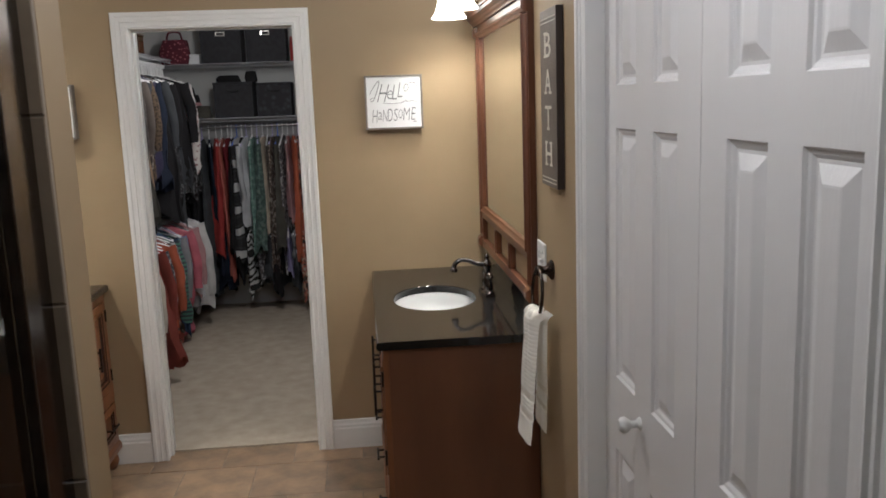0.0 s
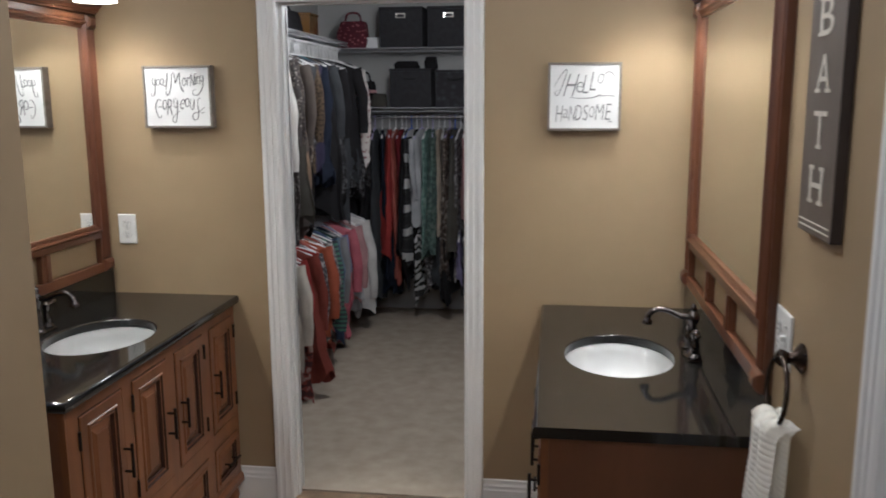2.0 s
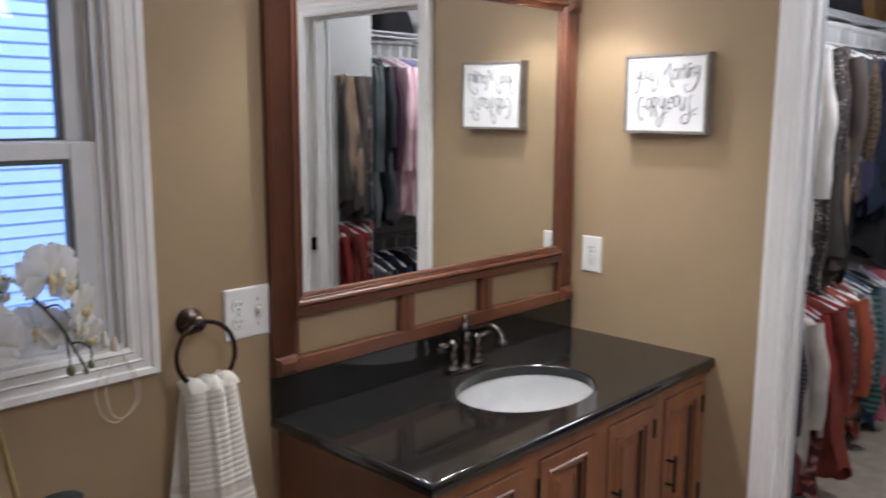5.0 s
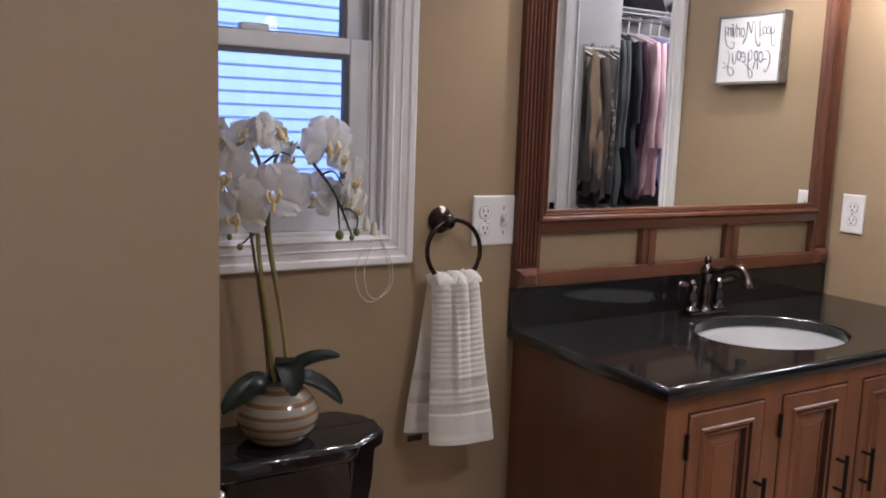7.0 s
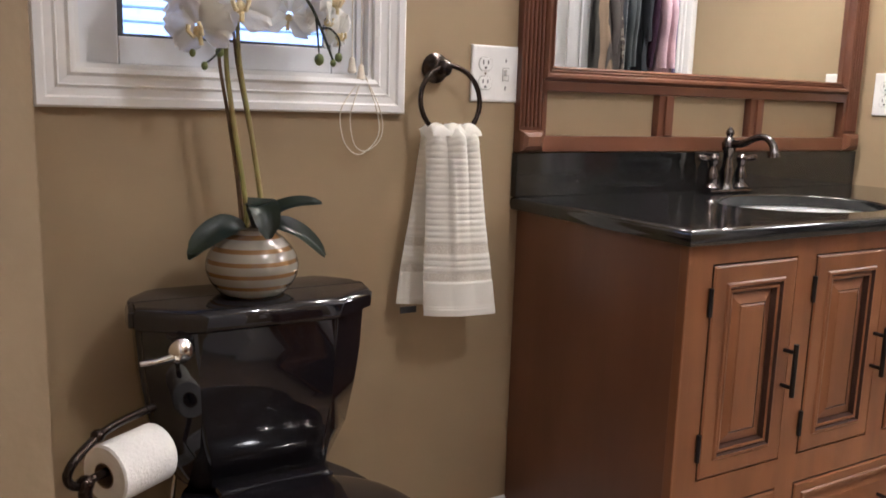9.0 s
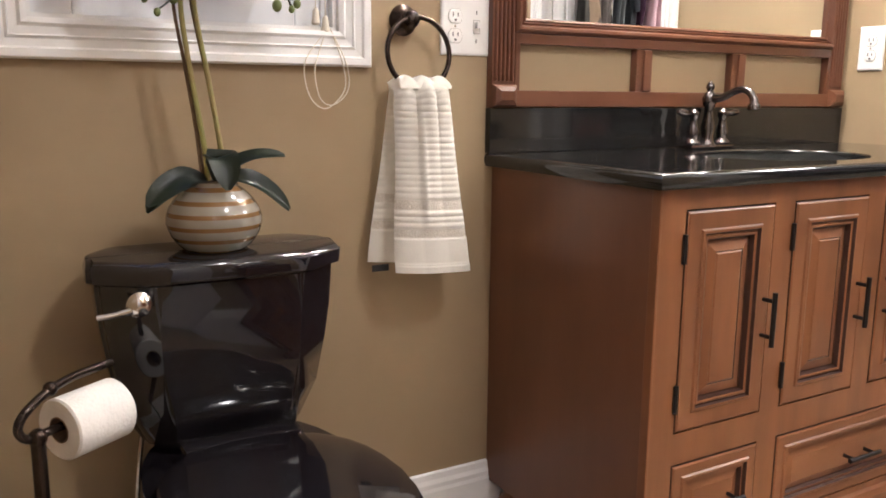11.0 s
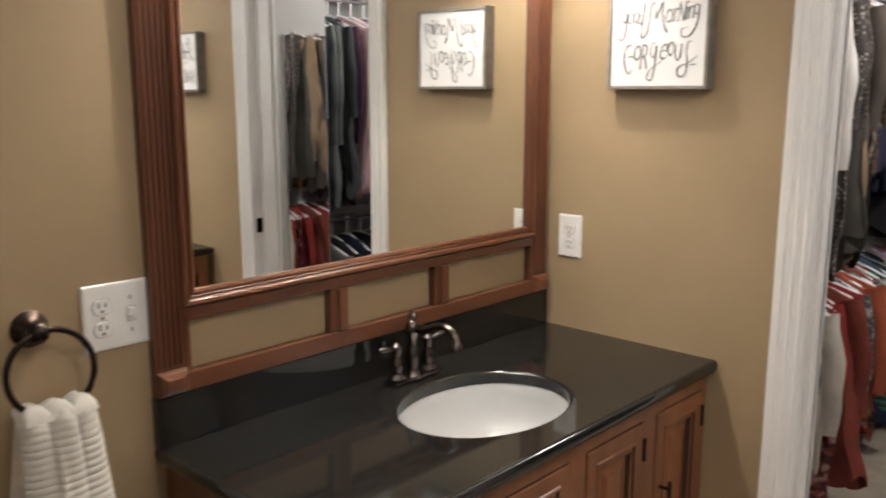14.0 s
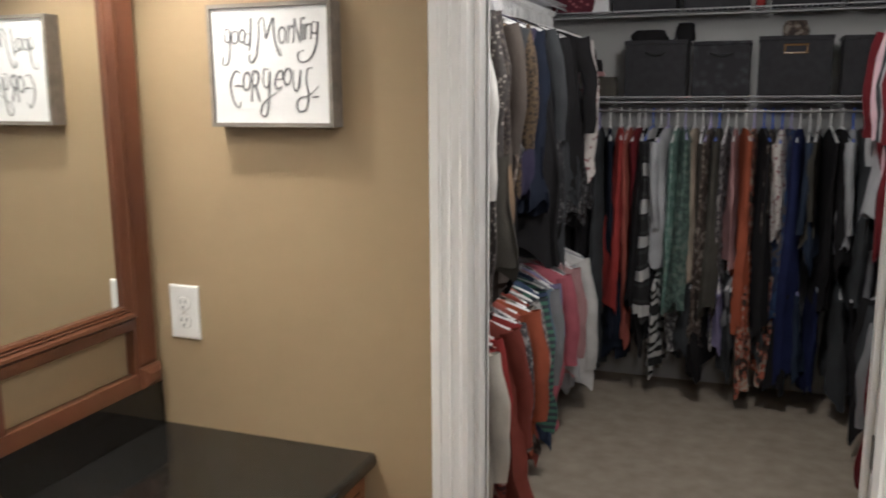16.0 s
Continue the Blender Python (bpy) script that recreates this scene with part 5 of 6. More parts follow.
box_sign("wall_sign", 0.222, 0.500, 1.563, 1.803, "white box sign lettered good Morning Gorgeous in grey frame", (
    ("lettering", [("o", -0.077, 0.042, 0.028, 0.017, 0.1), ("o", -0.060, 0.044, 0.028, 0.016, 0.1), ("o", 0.030, 0.040, 0.034, 0.018, 0.1), ("r", 0.049, 0.042, 0.034, 0.013, 0.1), ("N", 0.064, 0.042, 0.046, 0.016, 0.1), ("i", 0.077, 0.046, 0.044, 0.006, 0.1), ("n", 0.089, 0.048, 0.030, 0.014, 0.1)],
     [[(-0.088, 0.072), (-0.098, 0.070), (-0.100, 0.050), (-0.090, 0.048), (-0.088, 0.070), (-0.090, 0.030), (-0.096, 0.006), (-0.108, 0.004), (-0.106, 0.020)],
      [(-0.044, 0.062), (-0.054, 0.060), (-0.055, 0.044), (-0.046, 0.042), (-0.042, 0.056), (-0.038, 0.092), (-0.042, 0.044), (-0.046, 0.028)],
      [(-0.020, 0.086), (-0.022, 0.060), (-0.030, 0.020), (-0.042, 0.006), (-0.046, 0.018), (-0.040, 0.022)],
      [(-0.024, 0.080), (-0.012, 0.092), (-0.008, 0.070), (-0.006, 0.052), (0.004, 0.076), (0.012, 0.090), (0.012, 0.060), (0.018, 0.030), (0.026, 0.018), (0.022, 0.034)],
      [(0.108, 0.078), (0.098, 0.080), (0.096, 0.062), (0.106, 0.060), (0.109, 0.080), (0.104, 0.036), (0.088, 0.010), (0.068, 0.006), (0.064, 0.022), (0.078, 0.028)]]),
    ("lettering", [("o", -0.054, -0.050, 0.040, 0.019, 0.1), ("R", -0.032, -0.070, 0.062, 0.022, 0.1), ("e", 0.019, -0.048, 0.040, 0.019, 0.25), ("o", 0.039, -0.040, 0.036, 0.018, 0.1)],
     [[(-0.068, -0.014), (-0.080, -0.010), (-0.092, -0.034), (-0.088, -0.066), (-0.076, -0.082), (-0.070, -0.070)], [(-0.082, -0.040), (-0.072, -0.038), (-0.062, -0.042)],
      [(-0.002, -0.008), (-0.014, -0.008), (-0.016, -0.036), (-0.006, -0.040), (-0.001, -0.012), (-0.004, -0.060), (-0.012, -0.096), (-0.024, -0.094), (-0.020, -0.076), (-0.004, -0.062), (0.012, -0.052)],
      [(0.052, -0.008), (0.052, -0.040), (0.058, -0.050), (0.064, -0.036), (0.068, -0.010), (0.066, -0.046)],
      [(0.094, -0.006), (0.084, -0.008), (0.080, -0.030), (0.084, -0.058), (0.078, -0.084), (0.062, -0.088), (0.058, -0.072), (0.068, -0.062), (0.086, -0.058), (0.108, -0.040)], [(0.092, -0.062), (0.106, -0.060)]])))

# vertical BATH sign on the east wall
bath = thing("bath_sign", (ROOM_W, 2.46, 1.414), "tall dark wooden sign with cream letters reading BATH", "wall sign")
bx = ROOM_W - 0.022
bm = boxes((bx, ROOM_W - 0.001, 2.358, 2.565, 1.414, 1.922), bevel=0.002)
for f in bm.faces:
    f.material_index = 0 if f.calc_center_median().x < bx + 0.001 else 1
part("board", bm, [M["bath_sign"], M["bath_edge"]], bath)
mb = Matrix.Translation((bx - 0.0002, 2.464, 1.652)) @ Matrix(((0, 0, -1, 0), (-1, 0, 0, 0), (0, 1, 0, 0), (0, 0, 0, 1)))
for ch, cz in (("B", 0.135), ("A", 0.031), ("T", -0.073), ("H", -0.177)):
    bm = bmesh.new()
    lettering(bm, [(ch, 0.0, cz, 0.070, 0.080, 0.0)], mb, 0.0)
    serif = {"B": [(-0.032, 0), (-0.032, 0.064)], "A": [(-0.030, 0), (0.030, 0)], "T": [(0, 0)], "H": [(-0.030, 0), (0.030, 0), (-0.030, 0.064), (0.030, 0.064)]}[ch]
    for sx, sz in serif:
        c = mb @ Vector((sx, cz + sz, 0))
        box(bm, c.x - 0.0012, c.x + 0.0008, c.y - 0.015, c.y + 0.015, c.z, c.z + 0.007)
    part("letter", bm, M["bath_paint"], bath, "cream painted letter")
for lz in (-0.226, -0.215, 0.243, 0.232):
    c = mb @ Vector((0, lz, 0))
    part("line", boxes((c.x - 0.001, c.x + 0.0008, 2.370, 2.553, c.z, c.z + 0.0025)), M["bath_paint"], bath)

# flush ceiling lamps, out of view; entry and closet ones are added for fill
def dome(name, x, y, label):
    d = thing(name, (x, y, CEIL - 0.09), label, "ceiling lamp")
    bm = bmesh.new()
    lathe(bm, [(0.15, CEIL - 0.001), (0.155, CEIL - 0.03), (0.13, CEIL - 0.032)], (x, y, 0), 28, cap=False)
    part("rim", bm, M["bronze"], d, smooth=True)
    bm = bmesh.new()
    lathe(bm, [(0.14, CEIL - 0.03), (0.125, CEIL - 0.055), (0.08, CEIL - 0.08), (0.003, CEIL - 0.09)], (x, y, 0), 28, cap=False)
    part("diffuser", bm, M["bowl_shade"], d, "lit frosted glass bowl", smooth=True)


dome("ceiling_lamp", 1.5, 2.72, "lit frosted flush ceiling lamp with bronze rim")
# unseen bowl added to go with the entry fill
dome("ceiling_lamp", 1.78, 1.15, "added flush lamp over the entry, unseen, filling the linen doors")
# unseen bowl added to go with the closet fill
dome("ceiling_lamp", 1.2, 5.05, "assumed flush lamp on the closet ceiling, added unseen for fill")

# ---- closet: cloth colours ----
def cloth(name, col, col2=None):
    col = [min(0.8, c * 1.25) for c in col]
    return surf(name, col, col2 or [c * 0.72 for c in col], 0.9, 9, bump=0.45, bscale=180, spec=0.15)


C = {
    "lace_brown": patterned("brown_lace", "noise", [(0.022, 0.016, 0.014), (0.050, 0.039, 0.033), (0.085, 0.067, 0.057)], 80),
    "dots_brown": patterned("beaded_taupe", "spots", [(0.24, 0.215, 0.19), (0.055, 0.045, 0.04), (0.038, 0.032, 0.029)], 60),
    "white_knit": cloth("white_knit", (0.50, 0.48, 0.45)), "cream": cloth("cream_knit", (0.50, 0.46, 0.40)),
    "tan": cloth("tan_cloth", (0.20, 0.14, 0.09)), "olive": cloth("olive_cloth", (0.060, 0.055, 0.046)), "taupe": cloth("taupe_cloth", (0.070, 0.058, 0.050)),
    "leopard": patterned("leopard_print", "spots", [(0.010, 0.007, 0.005), (0.040, 0.025, 0.013), (0.075, 0.048, 0.024)], 75),
    "purple": cloth("purple_cloth", (0.030, 0.026, 0.050)), "navy": cloth("navy_cloth", (0.012, 0.015, 0.026)), "teal": cloth("teal_cloth", (0.045, 0.14, 0.14)),
    "charcoal": cloth("charcoal_cloth", (0.04, 0.042, 0.045)), "black": cloth("black_cloth", (0.014, 0.013, 0.014)),
    "black_lace": patterned("black_lace", "noise", [(0.010, 0.009, 0.010), (0.03, 0.028, 0.03), (0.10, 0.095, 0.095)], 50),
    "bw_dots": patterned("white_black_dots", "spots", [(0.24, 0.11, 0.12), (0.52, 0.48, 0.45), (0.57, 0.53, 0.50)], 42),
    "white": cloth("white_cloth", (0.50, 0.49, 0.475)), "grey": cloth("grey_cloth", (0.20, 0.20, 0.21)), "lightgrey": cloth("light_grey_cloth", (0.36, 0.36, 0.37)),
    "plum": cloth("plum_cloth", (0.034, 0.014, 0.026)), "slate": cloth("slate_grey_cloth", (0.085, 0.092, 0.090)), "plaid": patterned("dark_plaid", "stripe", [(0.05, 0.02, 0.045), (0.12, 0.115, 0.12), (0.03, 0.03, 0.035)], 9),
    "red": cloth("red_cloth", (0.24, 0.034, 0.030)), "brick": cloth("brick_red_cloth", (0.17, 0.042, 0.03)), "crimson": cloth("crimson_cloth", (0.11, 0.014, 0.018)), "red_print": patterned("red_floral_print", "noise", [(0.06, 0.02, 0.02), (0.22, 0.045, 0.035), (0.34, 0.24, 0.20)], 24),
    "grey_print": patterned("grey_print", "noise", [(0.06, 0.055, 0.06), (0.20, 0.19, 0.19), (0.36, 0.34, 0.33)], 40),
    "orange": cloth("orange_cloth", (0.30, 0.08, 0.04)), "green_stripe": patterned("green_stripes", "stripe", [(0.07, 0.17, 0.12), (0.04, 0.05, 0.06)], 11),
    "blue": cloth("blue_cloth", (0.05, 0.07, 0.125)), "sky": cloth("grey_blue_cloth", (0.13, 0.165, 0.21)), "denim": cloth("denim", (0.026, 0.036, 0.062)),
    "pink": cloth("pink_cloth", (0.38, 0.11, 0.135)), "rose": cloth("pale_rose_cloth", (0.33, 0.19, 0.19)), "palepink": cloth("pale_pink_shirt", (0.60, 0.42, 0.45)),
    "lilac": cloth("lilac_cloth", (0.20, 0.18, 0.30)), "coral": cloth("coral_cloth", (0.34, 0.10, 0.075)),
    "bw_bars": patterned("black_white_bars", "bars", [(0.012, 0.011, 0.012), (0.03, 0.03, 0.03), (0.014, 0.012, 0.013), (0.42, 0.41, 0.40)], 1.7),
    "chevron": patterned("black_white_chevron", "chevron", [(0.015, 0.015, 0.015), (0.55, 0.54, 0.52)], 5.5),
    "mint": patterned("pale_green_print", "noise", [(0.12, 0.20, 0.17), (0.17, 0.27, 0.23), (0.25, 0.33, 0.29)], 26), "mint_dark": patterned("dark_green_print", "noise", [(0.045, 0.07, 0.06), (0.075, 0.12, 0.10), (0.12, 0.15, 0.13)], 30), "beige": cloth("beige_cloth", (0.38, 0.32, 0.25)),
    "brown_print": patterned("brown_print", "noise", [(0.04, 0.028, 0.022), (0.10, 0.072, 0.055), (0.22, 0.19, 0.155)], 34),
    "blue_print": patterned("blue_print", "noise", [(0.02, 0.03, 0.08), (0.03, 0.07, 0.17), (0.12, 0.10, 0.10)], 22), "royal": cloth("royal_blue_cloth", (0.014, 0.018, 0.060)),
    "coral_print": patterned("coral_print", "noise", [(0.05, 0.035, 0.03), (0.42, 0.12, 0.07), (0.45, 0.36, 0.28)], 30),
}
RND = random.Random(11)


def hanger_mesh(half):
    bm = bmesh.new()
    hook = [(0.012 * math.sin(a), 0, 0.0 - 0.012 + 0.012 * math.cos(a) + 0.012) for a in (math.pi * (1.15 - 1.6 * i / 8) for i in range(9))]
    hook = [(p[0], 0, p[2] - 0.006) for p in hook]
    tube(bm, hook[::-1] + [(0.0, 0, -0.045), (0.0, 0, -0.09)], 0.0045, 6)
    tube(bm, smooth_path([(-half, 0, -0.155), (-half * 0.5, 0, -0.115), (0, 0, -0.086), (half * 0.5, 0, -0.115), (half, 0, -0.155)], 4), 0.007, 6)
    return bm


def garment(kind, m, col, length, half, label, group, sleeve=0.0, thick=0.035):
    """A piece of clothing on a hanger; the hook sits at m's origin, the rod runs along its y."""
    g = new(kind)
    g.empty_display_size = 0.05
    g.matrix_world = m
    tagged(g, label, "clothing", group)
    ph, seed = RND.uniform(0, 6.28), RND.uniform(0, 100)
    flare, slope, sway, lean = RND.uniform(-0.16, 0.12), RND.uniform(-0.08, 0.08), RND.uniform(-0.035, 0.035), RND.uniform(-0.03, 0.03)
    n, rows = 36, []
    levels = [0.092, 0.108, 0.13, 0.16, 0.20] + [0.20 + (length - 0.20) * k / 18 for k in range(1, 19)]
    for z in levels:
        q = max(0.0, (z - 0.16) / (length - 0.16))
        if z < 0.16:
            w = 0.05 + (half - 0.05) * ((z - 0.092) / 0.068) ** 0.8
            t = thick * (0.35 + 0.45 * (z - 0.092) / 0.068)
        else:
            w = half * (1.0 - 0.10 * math.sin(min(1, q * 2.2) * math.pi) + (flare * q if kind != "trousers" else -0.25 * q))
            t = thick * (0.8 + 0.35 * q)
        loop = []
        for i in range(n):
            a = 2 * math.pi * i / n
            c, s = math.cos(a), math.sin(a)
            cx = math.copysign(abs(c) ** 0.7, c) * (1 + 0.035 * math.sin(9 * z + ph) * q + 0.03 * math.sin(17 * z + 2 * ph) * q)
            fold = 1 + min(1, q * 1.6) * (0.62 * math.sin(5 * a + ph + 1.5 * math.sin(3 * q + seed)) + 0.42 * math.sin(9 * a + 2 * ph + q * 3.0))
            jit = noise.noise(Vector((seed + cx * 2, q * 4, 1.0))) * 0.034 * q
            hem = q ** 5 * (0.030 * math.sin(3 * a + ph) + slope * cx + 0.014 * math.sin(7 * a + seed))
            crease = noise.noise(Vector((seed + cx * 5, z * 16, s * 2))) * 0.010 * min(1, q * 4)
            loop.append((cx * w + jit + sway * q, s * t * 0.5 * fold + 0.02 * q * math.sin(ph) + lean * q + crease, -z - hem))
        rows.append(loop)
    bm = bmesh.new()
    loft(bm, rows, cap=False)
    ORG[g] = Vector((0, 0, 0))
    part("body", bm, C[col], g, smooth=True)
    if sleeve:
        for s in (-1, 1):
            bm = bmesh.new()
            loops = []
            for k in range(9):
                q = k / 8
                r = 0.047 - 0.014 * q
                cx = s * (half - 0.022 + 0.050 * min(1, q * 2.2) - 0.018 * q)
                cz = -0.158 - sleeve * q
                loops.append([(cx + r * 0.85 * math.cos(a) + 0.004 * math.sin(14 * q + ph), 0.012 * math.sin(ph + q * 3) + r * 0.5 * math.sin(a) * (1 + 0.2 * math.sin(11 * q + 3 * a + ph)), cz + s * 0.012 * math.cos(a) * (1 - q)) for a in (2 * math.pi * i / 12 for i in range(12))])
            loft(bm, loops, cap=False)
            part("sleeve", bm, C[col], g, smooth=True)
    tint = RND.choice(("hanger", "hanger", "hanger", "hanger_lilac", "hanger_blue")) if "back" in group else "hanger"
    part("hanger", hanger_mesh(half * 0.92), M[tint], g, {"hanger": "white", "hanger_lilac": "lilac", "hanger_blue": "blue"}[tint] + " plastic hanger", smooth=True)
    return g


FILLER = {"taupe": "brown_print", "lace_brown": "olive", "black": "charcoal", "charcoal": "black_lace", "red": "crimson", "grey_print": "coral", "brick": "grey_print", "blue": "green_stripe", "sky": "denim", "grey": "rose", "lilac": "grey_print", "pink": "lightgrey", "white_knit": "cream", "red_print": "brick", "navy": "leopard", "plum": "red_print", "orange": "sky", "green_stripe": "orange"}


def hang_row(rows, place, group, where):
    """rows: (along the rod, colour, length, kind). place(along) gives the hook's pose. Wide gaps get a second piece."""
    full = list(rows)
    for a, b in zip(rows, rows[1:]):
        if b[0] - a[0] > 0.055 and "side" in group:
            full.append(((a[0] + b[0]) / 2, FILLER.get(a[1], a[1]), min(a[2], b[2]) * RND.uniform(0.82, 1.0), "dress", RND.uniform(0.16, 0.20)))
    for along, col, length, kind, *more in full:
        name = C[col].name.replace("_", " ")
        sl = {"shirt": 0.42, "cardigan": 0.55}.get(kind, 0.0)
        half = {"shirt": 0.215, "cardigan": 0.22, "dress": 0.205, "trousers": 0.20}[kind] + RND.uniform(-0.035, 0.025)
        half = more[0] if more else half
        garment(kind, place(along), col, length, half, "%s %s on a plastic hanger %s" % (name, kind, where), group, min(sl, length - 0.2), RND.uniform(0.035, 0.085))


hang_row([(4.40, "taupe", 1.0, "dress"), (4.50, "lace_brown", 0.98, "dress"), (4.585, "cream", 0.95, "cardigan"), (4.67, "white_knit", 0.86, "cardigan", 0.19), (4.77, "white_knit", 0.98, "cardigan", 0.205), (4.86, "white_knit", 0.86, "cardigan", 0.19), (4.92, "lace_brown", 1.0, "dress"), (4.96, "dots_brown", 1.0, "shirt", 0.21), (5.03, "lace_brown", 1.02, "shirt", 0.215), (5.10, "lace_brown", 1.02, "dress"), (5.16, "tan", 0.92, "dress", 0.20), (5.23, "taupe", 1.0, "shirt", 0.215), (5.31, "taupe", 1.06, "dress", 0.21), (5.37, "charcoal", 1.0, "dress"), (5.43, "leopard", 0.80, "shirt", 0.20), (5.49, "black", 1.04, "dress"),
          (5.55, "purple", 0.80, "dress", 0.20), (5.61, "navy", 0.84, "shirt", 0.20), (5.66, "teal", 0.7, "dress", 0.17), (5.71, "navy", 0.9, "dress", 0.20), (5.77, "black", 1.0, "dress", 0.20), (5.84, "charcoal", 1.0, "shirt"), (5.93, "black", 0.9, "dress"), (6.02, "black", 0.98, "shirt"), (6.11, "charcoal", 1.06, "dress"), (6.20, "black_lace", 1.02, "dress"), (6.29, "black", 0.88, "shirt"), (6.36, "black_lace", 0.96, "dress"), (6.43, "black", 0.96, "dress", 0.21), (6.48, "bw_dots", 0.84, "cardigan", 0.225), (6.54, "white", 0.78, "shirt", 0.215), (6.62, "charcoal", 0.95, "dress", 0.20), (6.68, "black", 0.9, "dress", 0.19)],
         lambda s: pose(0.295, s, 2.008, 0, RND.uniform(-3, 3), RND.uniform(-9, 13)), "clothes on the upper side rod", "from the upper rod")
hang_row([(4.36, "plum", 0.86, "dress"), (4.46, "plaid", 0.9, "dress"), (4.56, "plum", 0.9, "dress"), (4.66, "plum", 0.9, "dress"), (4.75, "plum", 0.88, "dress"), (4.84, "plaid", 0.86, "shirt"), (4.92, "cream", 0.62, "shirt"), (5.00, "red", 0.90, "shirt"), (5.07, "red_print", 0.92, "dress"), (5.13, "red", 0.90, "shirt"), (5.19, "brick", 0.88, "shirt"), (5.25, "red", 0.84, "dress"), (5.31, "red_print", 0.82, "shirt"), (5.38, "grey_print", 0.7, "shirt"), (5.45, "orange", 0.72, "shirt"), (5.50, "brown_print", 0.74, "shirt"), (5.56, "brick", 0.78, "dress"),
          (5.62, "grey_print", 0.6, "shirt"), (5.70, "green_stripe", 0.66, "shirt"), (5.78, "blue", 0.76, "shirt"), (5.86, "sky", 0.78, "shirt"), (5.94, "grey", 0.74, "shirt"), (6.02, "lilac", 0.7, "shirt"), (6.10, "pink", 0.84, "shirt"), (6.18, "pink", 0.84, "dress"), (6.27, "rose", 0.72, "shirt"), (6.36, "lightgrey", 0.74, "shirt"), (6.46, "white", 0.76, "cardigan"), (6.56, "lightgrey", 0.76, "cardigan"), (6.64, "white", 0.72, "cardigan")],
         lambda s: pose(0.295, s, 0.965, 0, RND.uniform(-4, 4), RND.uniform(-9, 14)), "clothes on the lower side rod", "from the lower rod")
hang_row([(0.36, "black", 1.0, "dress"), (0.43, "black", 1.05, "dress"), (0.49, "charcoal", 1.08, "dress"), (0.545, "navy", 1.1, "dress"), (0.60, "red", 1.0, "dress"), (0.645, "coral", 1.18, "dress"), (0.695, "crimson", 0.78, "dress"), (0.725, "black", 1.05, "dress"), (0.765, "bw_bars", 1.02, "dress"), (0.805, "black", 1.0, "dress"), (0.84, "lightgrey", 0.75, "shirt"), (0.885, "mint", 0.98, "dress"), (0.925, "mint_dark", 1.02, "dress"), (0.97, "beige", 0.85, "dress", 0.19), (1.01, "taupe", 1.2, "dress"), (1.05, "brown_print", 1.2, "dress"),
          (1.09, "olive", 1.05, "dress"), (1.13, "grey_print", 1.15, "dress"), (1.17, "rose", 0.74, "dress"), (1.215, "orange", 1.1, "dress"), (1.255, "coral_print", 1.38, "dress"), (1.30, "black", 1.1, "dress"), (1.34, "brown_print", 0.92, "dress"), (1.385, "bw_dots", 0.6, "shirt"), (1.425, "blue_print", 1.1, "dress"), (1.465, "royal", 1.30, "dress"), (1.51, "denim", 0.7, "shirt"), (1.55, "olive", 0.56, "shirt"), (1.60, "black", 0.95, "dress"), (1.65, "black", 0.8, "dress"), (1.70, "lightgrey", 0.72, "shirt"),
          (1.75, "charcoal", 0.95, "dress"), (1.81, "grey", 1.0, "dress")],
         lambda s: pose(s, 6.99, 1.535, 0, RND.uniform(-3, 3), 90 + RND.uniform(-11, 11)), "clothes on the back rod", "from the back rod")
hang_row([(0.40, "black", 0.55, "trousers"), (0.50, "charcoal", 0.6, "trousers"), (0.61, "navy", 0.58, "trousers"), (1.68, "charcoal", 0.62, "trousers"), (1.77, "black", 0.6, "trousers"), (1.05, "black", 0.6, "trousers"), (1.17, "charcoal", 0.58, "trousers"), (1.43, "black", 0.6, "trousers"), (1.0, "charcoal", 0.52, "trousers"), (1.12, "lilac", 0.42, "trousers"), (1.30, "charcoal", 0.5, "trousers"), (1.38, "coral_print", 0.6, "trousers"), (1.48, "denim", 0.6, "trousers"), (1.58, "royal", 0.62, "trousers"), (0.72, "black", 0.45, "trousers"), (1.22, "grey", 0.45, "trousers"), (0.83, "chevron", 0.62, "trousers"), (0.93, "grey_print", 0.5, "trousers")],
         lambda s: pose(s, 6.97, 0.80, 0, RND.uniform(-3, 3), 90 + RND.uniform(-18, 18)), "clothes under the back rod", "low at the back")
